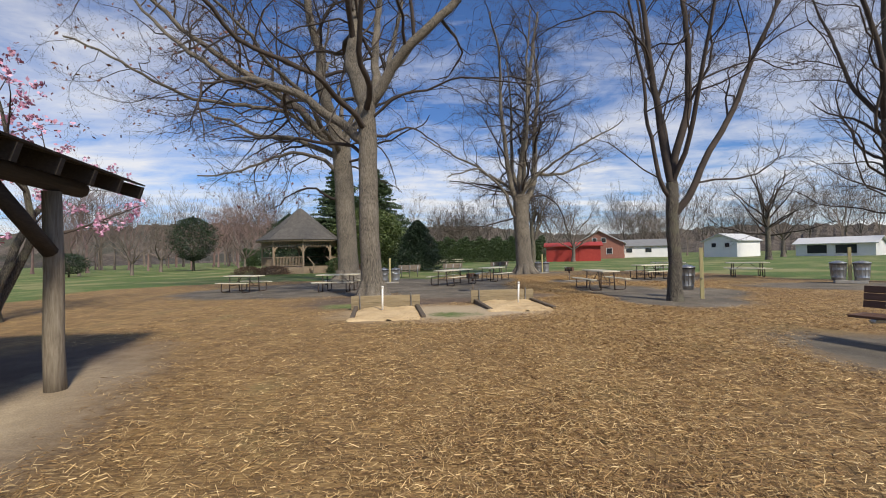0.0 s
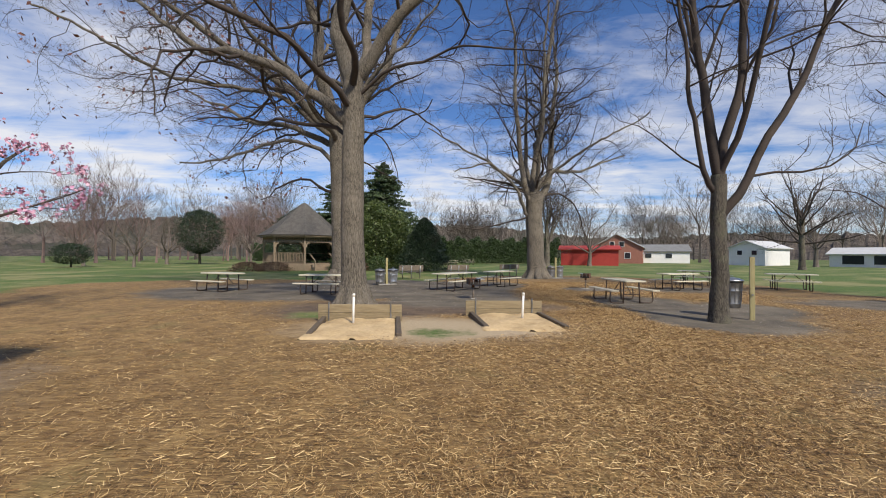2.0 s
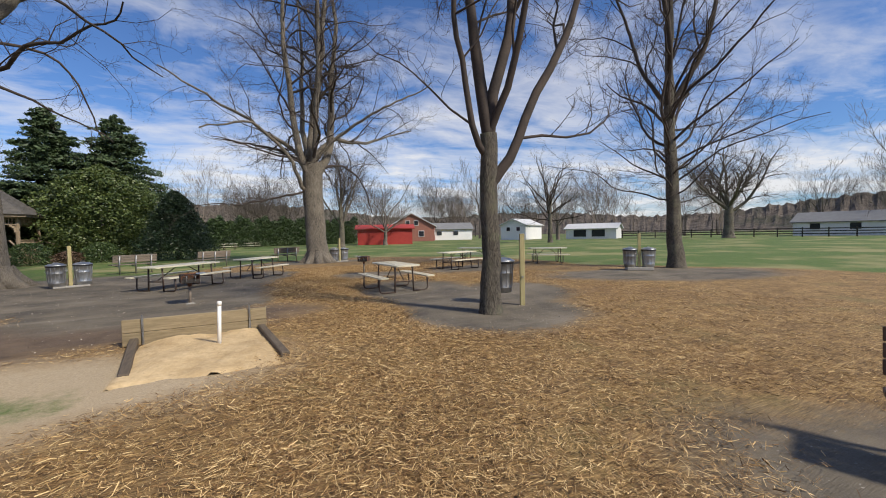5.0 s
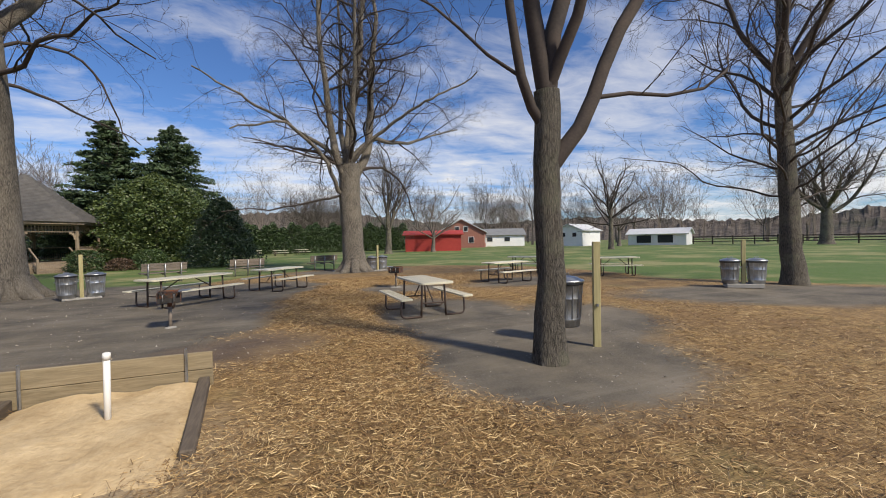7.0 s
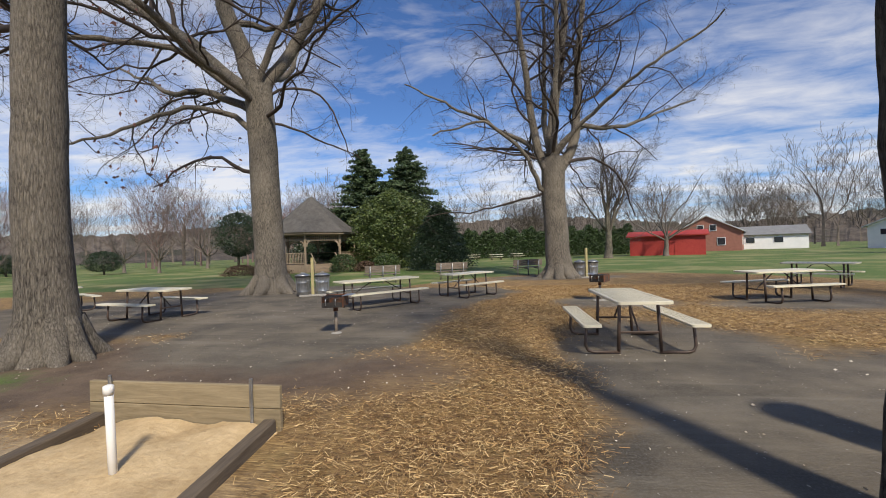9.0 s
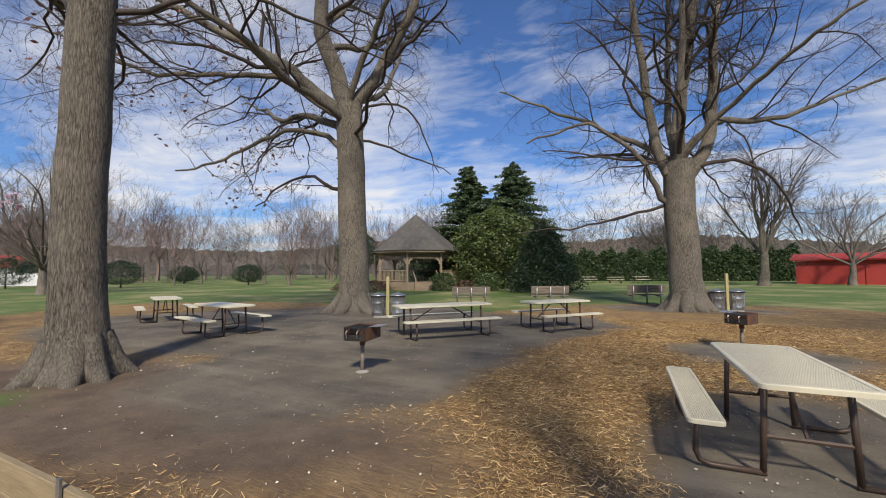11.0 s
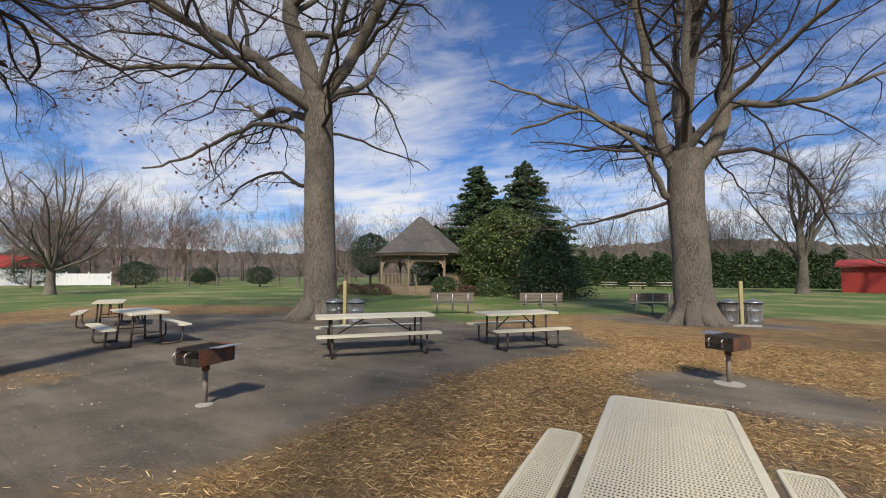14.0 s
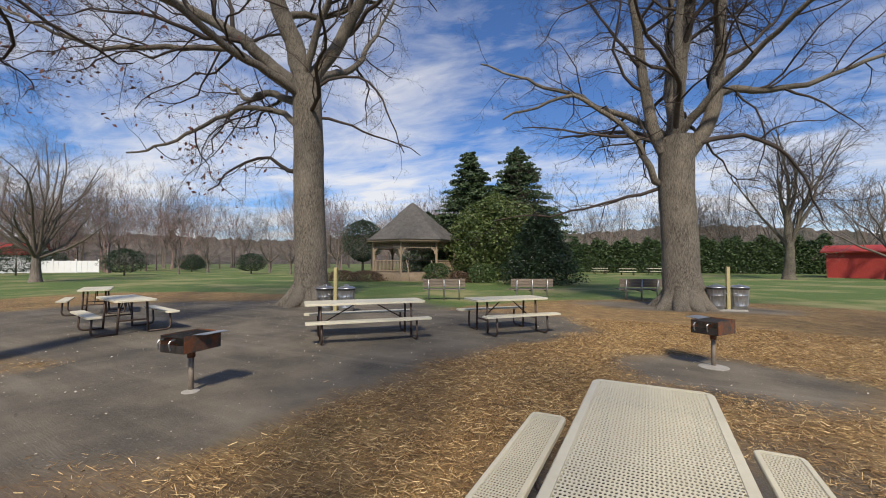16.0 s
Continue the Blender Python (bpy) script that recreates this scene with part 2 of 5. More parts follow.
M_HEDGE = leaf("hedge_leaf", (0.010, 0.024, 0.008), (0.062, 0.105, 0.028), 0.55)
M_REDBUSH = leaf("reddish_leaf", (0.060, 0.038, 0.025), (0.13, 0.080, 0.048), 0.6)
M_PETAL = leaf("magnolia_petal", (0.42, 0.17, 0.29), (0.70, 0.43, 0.55), 0.5)
M_DEAD = leaf("dead_leaf", (0.10, 0.038, 0.030), (0.23, 0.10, 0.075), 0.7)


def straw_build(n):
    r = n.add("ShaderNodeNewGeometry").outputs["Random Per Island"]
    g = n.noise(pos(n), 0.7, 4)
    f = n.math("ADD", n.math("MULTIPLY", r, 0.75), n.math("MULTIPLY", g, 0.35))
    finish(n, n.ramp(f, [(0.15, (0.065, 0.032, 0.012)), (0.42, (0.22, 0.120, 0.044)), (0.68, (0.43, 0.275, 0.110)), (0.92, (0.74, 0.55, 0.28))]), 0.7)


M_STRAW = material("straw", straw_build)
M_CHIP = leaf("pale_chip", (0.26, 0.21, 0.15), (0.62, 0.56, 0.47), 0.8)


def sand_build(n):
    p = pos(n)
    a = n.noise(p, 2.2, 6, 0.6)
    f = n.noise(p, 16, 6, 0.65)
    col = n.mix(n.map(n.math("ADD", n.math("MULTIPLY", a, 0.6), n.math("MULTIPLY", f, 0.4)), 0.32, 0.66), (0.36, 0.25, 0.125), (0.62, 0.47, 0.275))
    col = n.mix(n.map(n.noise(p, 9, 5, 0.7), 0.62, 0.72, 0, 0.5), col, (0.22, 0.14, 0.07))
    finish(n, col, 0.95, 0, f, 0.6, 0.03)


M_SAND = material("sand", sand_build)

# ---- building helpers ----
G = 0.12                      # level of the picnic ground
rng = np.random.default_rng(7)


def gz(x, y):
    """Height of the ground sheet."""
    k = np.clip(np.asarray(y, float) / 7.0, 0, 1)
    h = 0.02 + (G - 0.02) * k * k * (3 - 2 * k)
    return h + 0 * np.asarray(x, float)


def mesh_of(name, verts, faces, mat, smooth=False):
    """A mesh from arrays; faces all of one size."""
    me = bpy.data.meshes.new(name)
    verts, faces = np.asarray(verts, np.float32), np.asarray(faces, np.int32)
    k = faces.shape[1]
    me.vertices.add(len(verts))
    me.vertices.foreach_set("co", verts.ravel())
    me.loops.add(faces.size)
    me.loops.foreach_set("vertex_index", faces.ravel())
    me.polygons.add(len(faces))
    me.polygons.foreach_set("loop_start", np.arange(0, faces.size, k, dtype=np.int32))
    me.polygons.foreach_set("loop_total", np.full(len(faces), k, np.int32))
    me.polygons.foreach_set("use_smooth", np.full(len(faces), smooth))
    me.materials.append(mat)
    me.update(calc_edges=True)
    return me


def part(name, bm, mat, parent=None, label="", smooth=False):
    """Links a bmesh or a mesh as one object, under a thing or a part."""
    if isinstance(bm, bmesh.types.BMesh):
        me = bpy.data.meshes.new(name)
        if smooth:
            for f in bm.faces:
                f.smooth = True
        bm.to_mesh(me)
        bm.free()
        me.materials.append(mat)
    else:
        me = bm
    ob = new(name, me)
    ob.parent = parent
    if label:
        ob["label"] = label
    return ob


def thing(name, m, label, category, group="", kind=""):
    e = new(name)
    e.empty_display_size = 0.1
    e.matrix_world = m
    return tagged(e, label, category, group, kind)


def box(bm, at, size, rot=(0, 0, 0), bevel=0.0):
    g = bmesh.ops.create_cube(bm, size=1.0, matrix=pose(*at, *rot) @ Matrix.Diagonal((*size, 1)))
    if bevel:
        vs = set(g["verts"])
        es = [e for e in bm.edges if e.verts[0] in vs and e.verts[1] in vs]
        bmesh.ops.bevel(bm, geom=es, offset=bevel, segments=1, affect="EDGES")
    return bm


def boxed(*a, **k):
    return box(bmesh.new(), *a, **k)


def tube(bm, pts, radii, sides=8, caps=True):
    """A swept tube along points."""
    pts = [Vector(p) for p in pts]
    if not hasattr(radii, "__len__"):
        radii = [radii] * len(pts)
    rings = []
    ref = None
    for i, p in enumerate(pts):
        d = (pts[min(i + 1, len(pts) - 1)] - pts[max(i - 1, 0)]).normalized()
        if ref is None:
            ref = d.orthogonal().normalized()
        ref = (ref - d * ref.dot(d)).normalized()
        o = d.cross(ref)
        rings.append([bm.verts.new(p + radii[i] * (ref * math.cos(a) + o * math.sin(a))) for a in [2 * math.pi * k / sides for k in range(sides)]])
    for a, b in zip(rings, rings[1:]):
        for k in range(sides):
            bm.faces.new((a[k], a[(k + 1) % sides], b[(k + 1) % sides], b[k]))
    if caps:
        bm.faces.new(rings[0][::-1])
        bm.faces.new(rings[-1])
    return bm


def lathe(bm, profile, sides=24, centre=(0, 0, 0)):
    rings = []
    for r, z in profile:
        rings.append([bm.verts.new((centre[0] + r * math.cos(a), centre[1] + r * math.sin(a), centre[2] + z)) for a in [2 * math.pi * k / sides for k in range(sides)]])
    for a, b in zip(rings, rings[1:]):
        for k in range(sides):
            bm.faces.new((a[k], a[(k + 1) % sides], b[(k + 1) % sides], b[k]))
    bm.faces.new(rings[0][::-1])
    bm.faces.new(rings[-1])
    return bm


# ---- trees: tapered tubes grown from a few set limbs ----


class Grower:
    def __init__(self, seed, dense=1.0):
        self.dense = dense
        self.r = np.random.default_rng(seed)
        self.thick, self.thin = [], []

    def curve(self, p, d, length, r0, r1, steps, wobble, lift):
        pts, dirs = [p], [d]
        for _ in range(steps):
            d = d + self.r.normal(0, wobble, 3) + np.array([0, 0, lift])
            d = d / np.linalg.norm(d)
            p = p + d * length / steps
            pts.append(p)
            dirs.append(d)
        return np.array(pts), np.linspace(r0, r1, steps + 1), dirs

    def put(self, pts, rad):
        # limbs below this radius get the dark crown colour, with backlit shade painted in
        (self.thick if rad[0] > 0.125 else self.thin).append((pts, rad))

    def limb(self, p, d, length, r0, level, wobble=0.16, lift=0.03, tip=0.22, kids=None, spread=0.9):
        """One limb and, by halves, the twigs on it. level counts down to 0."""
        p, d = np.asarray(p, float), np.asarray(d, float) / np.linalg.norm(d)
        steps = max(3, int(length / 0.5)) if level > 1 else 4 if level else 3
        steps = min(steps, 12)
        pts, rad, dirs = self.curve(p, d, length, r0, r0 * tip, steps, wobble, lift)
        self.put(pts, rad)
        if level <= 0:
            return
        n = kids or max(3, int(length * self.dense * (1.05 if level > 2 else 2.7 if level > 1 else 6.5)))
        for i in range(n):
            f = 0.18 + 0.82 * (i + self.r.random()) / n
            k = min(int(f * steps), steps - 1)
            base = pts[k] + (pts[k + 1] - pts[k]) * (f * steps - k)
            side = self.r.normal(0, 1, 3)
            side -= dirs[k] * side.dot(dirs[k])
            side /= np.linalg.norm(side) + 1e-6
            cd = dirs[k] * (1 - 0.25 * spread) + side * spread * self.r.uniform(0.5, 1.1) + np.array([0, 0, 0.12])
            cl = length * self.r.uniform(0.32, 0.58) * (1.1 - 0.5 * f)
            cr = max(0.005, min(rad[k] * 0.55, r0 * (0.42 if level > 2 else 0.36)) * self.r.uniform(0.6, 1.0))
            self.limb(base, cd, max(cl, 0.25), cr, level - 1, wobble * 1.3, lift * 0.8, tip, None, spread)


def crooked(g, base, legs, r0, level=3, tip=0.25, wobble=0.14, spread=1.0):
    """A limb that bends from leg to leg (azimuth, elevation, length), with its side limbs."""
    pts, d = [np.asarray(base, float)], np.array(aim(*legs[0][:2]))
    legs = legs[:-1] + [(legs[-1][0], legs[-1][1], legs[-1][2] * 1.7)]
    for az, el, ln in legs:
        want = np.array(aim(az, el))
        k = max(2, int(ln / 0.4))
        for _ in range(k):
            d = d * 0.45 + want * 0.55 + g.r.normal(0, wobble, 3)
            d /= np.linalg.norm(d)
            pts.append(pts[-1] + d * ln / k)
    pts = np.array(pts)
    rad = r0 * (1 - (1 - tip) * np.linspace(0, 1, len(pts)) ** 0.8)
    g.put(pts, rad)
    total = sum(leg[2] for leg in legs)
    n = int(total * 1.1)
    for i in range(n):
        f = 0.16 + 0.84 * (i + g.r.random()) / n
        k = min(int(f * (len(pts) - 1)), len(pts) - 2)
        t = pts[k + 1] - pts[k]
        t /= np.linalg.norm(t)
        side = g.r.normal(0, 1, 3)
        side -= t * side.dot(t)
        side /= np.linalg.norm(side) + 1e-6
        g.limb(pts[k], t * 0.7 + side * spread * g.r.uniform(0.6, 1.1), min(5.5, total * g.r.uniform(0.28, 0.52) * (1.15 - 0.5 * f)), max(0.012, rad[k] * g.r.uniform(0.3, 0.5)), level - 1, 0.30, 0.02, 0.22, None, 0.95)
    return pts


def stem_at(p, h):
    """The point of a trunk line at height h."""
    return np.array([np.interp(h, p[:, 2], p[:, i]) for i in range(3)])


def tubes_mesh(name, lines, mat, thick):
    """All limbs of one tree as one mesh."""
    vs, fs, off = [], [], 0
    for pts, rad in lines:
        k = (14 if rad[0] > 0.25 else 9 if rad[0] > 0.09 else 6 if rad[0] > 0.035 else 4) if thick else (8 if rad[0] > 0.06 else 5 if rad[0] > 0.02 else 3)
        t = np.gradient(pts, axis=0)
        t /= np.linalg.norm(t, axis=1)[:, None] + 1e-9
        a = np.array([0.31, 0.95, 0.1]) if abs(t[0][2]) > 0.7 else np.array([0, 0, 1.0])
        u = np.cross(t, a)
        u /= np.linalg.norm(u, axis=1)[:, None] + 1e-9
        v = np.cross(t, u)
        ang = np.arange(k) * 2 * np.pi / k
        ring = pts[:, None, :] + rad[:, None, None] * (u[:, None, :] * np.cos(ang)[None, :, None] + v[:, None, :] * np.sin(ang)[None, :, None])
        n = len(pts)
        vs.append(ring.reshape(-1, 3))
        i = np.arange((n - 1) * k).reshape(n - 1, k)
        j = (np.arange(k) + 1) % k
        base = (np.arange(n - 1) * k)[:, None]
        f = np.stack([base + np.arange(k), base + j, base + j + k, base + np.arange(k) + k], -1).reshape(-1, 4)
        fs.append(f + off)
        off += n * k
    return mesh_of(name, np.concatenate(vs), np.concatenate(fs), mat, True)


def trunk_line(g, r0, r1, height, lean=(0, 0), flare=1.6, steps=12, wob=0.02):
    """The main stem with root flare; returns its top."""
    zs = np.concatenate([[-0.15, 0.0, 0.12, 0.3, 0.6], np.linspace(1.1, height, steps)])
    rad = r0 + (r1 - r0) * np.clip(zs / height, 0, 1) + r0 * (flare - 1) * np.exp(-np.maximum(zs, 0) / 0.4)
    off = np.cumsum(g.r.normal(0, wob, (len(zs), 2)), 0)
    off[:5] = 0
    pts = np.column_stack([lean[0] * zs / height + off[:, 0], lean[1] * zs / height + off[:, 1], zs])
    g.thick.append((pts, rad))
    return pts


def tree_thing(name, g, at, label, bark_mat, twig_mat, group="", extra=None, roots=0, root_r=0.3):
    e = thing(name, pose(*at), label, "tree", group)
    for i in range(roots):
        a = 2 * math.pi * (i + g.r.random() * 0.6) / roots
        c, s = math.cos(a), math.sin(a)
        g.thick.append((np.array([[c * root_r * 0.55, s * root_r * 0.55, 0.62], [c * root_r * 0.9, s * root_r * 0.9, 0.20], [c * root_r * 1.3, s * root_r * 1.3, 0.02], [c * root_r * 1.7, s * root_r * 1.7, -0.10]]), np.array([0.20, 0.20, 0.15, 0.08]) * root_r / 0.5))
    part("trunk", tubes_mesh("trunk", g.thick, bark_mat, True), None, e)
    if g.thin:
        part("crown", tubes_mesh("crown", g.thin, twig_mat, False), None, e)
    if extra:
        extra(e, g)
    return e


def aim(az, el):
    """Direction from azimuth (degrees, counter-clockwise from +x) and elevation."""
    return (math.cos(radians(az)) * math.cos(radians(el)), math.sin(radians(az)) * math.cos(radians(el)), math.sin(radians(el)))


def leaf_mesh(name, centres, size, mat, seed, flat=0.0, ratio=0.5):
    """Many small leaves, a bent quad pair each."""
    r = np.random.default_rng(seed)
    n = len(centres)
    d = r.normal(0, 1, (n, 3))
    d /= np.linalg.norm(d, axis=1)[:, None]
    d[:, 2] *= 1 - flat
    o = np.cross(d, r.normal(0, 1, (n, 3)))
    o /= np.linalg.norm(o, axis=1)[:, None] + 1e-9
    s = size * r.uniform(0.6, 1.3, (n, 1))
    c = np.asarray(centres)
    q = np.stack([c - d * s, c + o * s * ratio, c + d * s, c - o * s * ratio], 1).reshape(-1, 3)
    return mesh_of(name, q, np.arange(4 * n).reshape(n, 4), mat)


# ---- the ground ----


def sd_ellipse(x, y, cx, cy, a, b, rot=0.0):
    c, s = math.cos(radians(rot)), math.sin(radians(rot))
    u, v = ((x - cx) * c + (y - cy) * s) / a, (-(x - cx) * s + (y - cy) * c) / b
    k = np.sqrt(u * u + v * v) + 1e-6
    return (1 - k) * min(a, b)


def ground_masks(x, y):
    big = -1e3 * np.ones_like(x)
    straw = np.maximum.reduce([sd_ellipse(x, y, 4, 4, 19, 20), sd_ellipse(x, y, 9, 22, 9, 10.5), sd_ellipse(x, y, -6, 12, 13, 9), sd_ellipse(x, y, -9, 21, 9, 5.5)])
    dust = np.maximum.reduce([
        sd_ellipse(x, y, -3.4, 20.2, 8.2, 4.8, 14), sd_ellipse(x, y, 0.6, 18.2, 3.2, 3.3, 30), sd_ellipse(x, y, 2.6, 22.6, 3.0, 2.6, 30),
        sd_ellipse(x, y, 7.5, 14.6, 1.7, 3.0, -6), sd_ellipse(x, y, 7.5, 11.3, 1.9, 1.8), sd_ellipse(x, y, 9.2, 13.2, 2.2, 1.7, 40),
        sd_ellipse(x, y, 7.8, 20.1, 1.5, 1.3), sd_ellipse(x, y, 7.3, 29.6, 3.2, 1.5), sd_ellipse(x, y, 16.6, 13.6, 4.2, 2.0, -25),
        sd_ellipse(x, y, 12.3, 20.0, 2.4, 1.4, 15), sd_ellipse(x, y, 6.75, 4.3, 1.45, 2.2, 14), sd_ellipse(x, y, 1.2, 16.2, 2.6, 2.6), sd_ellipse(x, y, -3.6, 24.6, 4.0, 2.0, 10)])
    earth = np.maximum.reduce([sd_ellipse(x, y, 0.9, 13.6, 3.6, 1.4, 5), sd_ellipse(x, y, -5.8, 4.2, 2.2, 3.4, 12), sd_ellipse(x, y, -1.6, 13.3, 2.6, 2.0), sd_ellipse(x, y, -4.2, 2.2, 1.2, 2.6)])
    path = np.maximum.reduce([sd_ellipse(x, y, 0.6, 10.3, 3.0, 1.5), sd_ellipse(x, y, -4.2, 3.2, 0.7, 3.0, 12)]) - 0.15
    tuft = np.maximum.reduce([sd_ellipse(x, y, 0.6, 9.8, 0.7, 0.45), sd_ellipse(x, y, -2.4, 12.2, 0.9, 0.7), sd_ellipse(x, y, -1.3, 12.9, 0.7, 0.4)]) - 0.1
    return {"straw": straw, "dust": dust, "earth": earth, "path": path, "tuft": tuft}


def build_ground():
    def axis(lo, hi, step, far):
        mid = np.arange(lo, hi + step / 2, step)
        out = np.cumsum(step * 1.35 ** np.arange(1, 40))
        out = out[out < far]
        return np.concatenate([(lo - out)[::-1], mid, hi + out])
    xs, ys = axis(-16, 24, 0.25, 2600), axis(-6, 36, 0.25, 2600)
    X, Y = np.meshgrid(xs, ys)
    x, y = X.ravel(), Y.ravel()
    z = gz(x, y)
    near = (x > -16) & (x < 24) & (y > -6) & (y < 36)
    z = z + np.where(near, 0.010 * np.sin(x * 1.7 + 1.3 * np.sin(y)) * np.cos(y * 1.3) , 0)
    # the park swells a little beyond the lawn
    dist = np.hypot(x - 4, y - 18)
    z = z + np.clip((dist - 130) / 200, 0, 1) ** 2 * 6
    nx, ny = len(xs), len(ys)
    i = (np.arange(ny - 1)[:, None] * nx + np.arange(nx - 1)).ravel()
    me = mesh_of("ground", np.column_stack([x, y, z]), np.column_stack([i, i + 1, i + 1 + nx, i + nx]), M_GROUND, True)
    for name, v in ground_masks(x, y).items():
        a = me.attributes.new(name, "FLOAT", "POINT")
        a.data.foreach_set("value", np.clip(v, -3, 3).astype(np.float32))
    return tagged(new("ground", me), "straw-mulched picnic ground with grey stone-dust pads and lawn", "ground", kind="structure")


build_ground()


def build_straw():
    """Loose strands of straw mulch over the mulched part near the walk."""
    n = 3600000
    r = np.random.default_rng(11)
    x, y = r.uniform(-7, 14, n), r.uniform(0.4, 25, n)
    d = np.minimum(np.abs(x - np.interp(y, [0, 3, 6, 13.5, 24], [0.3, 1.2, 3.2, 6.4, 6.4])), 9)
    clumpy = 0.5 + 0.5 * np.sin(x * 3.3 + 2 * np.sin(y * 2.2)) * np.sin(y * 2.9 + 1.5 * np.sin(x * 1.9))
    keep = r.random(n) < np.exp(-d * 0.32) * (0.45 + 0.55 * clumpy) * 0.85
    x, y = x[keep], y[keep]
    m = ground_masks(x, y)
    other = np.maximum.reduce([m["dust"], m["earth"], m["path"], sd_ellipse(x, y, 2.3, 10.9, 1.2, 1.5), sd_ellipse(x, y, -1.4, 10.1, 1.2, 1.6)])
    wave = 0.3 * np.sin(x * 2.1 + np.sin(y * 1.7)) + 0.2 * np.sin(y * 3.1 + x)
    keep = (other + wave * 0.6 + r.normal(0, 0.16, len(x))) < 0.0
    x, y = x[keep], y[keep]
    n = len(x)
    a = r.uniform(0, 2 * np.pi, n) + 0.6 * np.sin(x * 1.1 + y * 0.7)
    L, wd = r.uniform(0.025, 0.085, n), r.uniform(0.0010, 0.0021, n)
    z = gz(x, y) + r.uniform(0.004, 0.045, n)
    dx, dy = np.cos(a) * L * 0.5, np.sin(a) * L * 0.5
    sx, sy = -np.sin(a) * wd, np.cos(a) * wd
    t = r.normal(0, 0.13, n) * L
    tw = r.normal(0, 0.7, n) * wd
    v = np.stack([np.stack([x - dx - sx, y - dy - sy, z - t - tw], -1), np.stack([x + dx - sx, y + dy - sy, z + t - tw], -1), np.stack([x + dx + sx, y + dy + sy, z + t + tw], -1), np.stack([x - dx + sx, y - dy + sy, z - t + tw], -1)], 1).reshape(-1, 3)
    tagged(new("straw_mulch", mesh_of("straw_mulch", v, np.arange(4 * n).reshape(n, 4), M_STRAW)), "loose golden-brown straw strands strewn over the ground", "straw", kind="stuff")
    # pale wood chips and petals on the stone dust
    n = 6000
    x, y = r.uniform(-9, 10, n), r.uniform(9, 24, n)
    m = ground_masks(x, y)
    keep = (np.maximum(m["dust"], m["earth"]) > 0) & (r.random(n) < 0.5)
    x, y = x[keep], y[keep]
    tagged(new("wood_chips", leaf_mesh("wood_chips", np.column_stack([x, y, gz(x, y) + 0.016]), 0.015, M_CHIP, 6, 0.85, 0.6)), "small pale chips and fallen petals on the stone dust", "debris", kind="stuff")


build_straw()

# ---- the main trees ----


def oak_by_pits():
    g = Grower(3, 0.75)
    p = trunk_line(g, 0.36, 0.31, 7.0, (-0.12, 0.05), 1.6)
    for h, legs, r in [
        (6.9, [(170, 74, 1.6), (120, 86, 3.0), (100, 80, 6)], 0.30), (6.9, [(350, 58, 2.0), (0, 42, 2.5), (20, 55, 5)], 0.21),
        (6.8, [(80, 60, 2.5), (95, 72, 6)], 0.19), (5.5, [(160, 46, 1.1), (160, 30, 2.2), (150, 22, 3), (165, 40, 4)], 0.19),
        (5.0, [(158, 40, 1.0), (165, 12, 1.5), (150, -12, 1.5), (160, 10, 2)], 0.08), (6.3, [(330, 30, 1.2), (340, 5, 1.8), (320, -20, 2.0)], 0.06),
        (6.6, [(280, 35, 2.0), (270, 50, 4)], 0.12), (6.0, [(230, 30, 2), (220, 15, 3), (230, 35, 3)], 0.11), (5.8, [(40, 20, 2), (50, -10, 2)], 0.06)]:
        crooked(g, stem_at(p, h), legs, r)
    return tree_thing("oak_tree", g, (-1.92, 14.04, G), "tall bare oak with grey ridged bark beside the pits", M_BARK, M_TWIG_BACKLIT, "big oaks", roots=7, root_r=0.46)


def dead_leaves(lines, n, spread, seed):
    r = np.random.default_rng(seed)
    tips = [ln[0][-1] for ln in lines]
    c = [tips[i] + r.normal(0, spread, 3) for i in r.integers(0, len(tips), n)]
    return np.array(c)


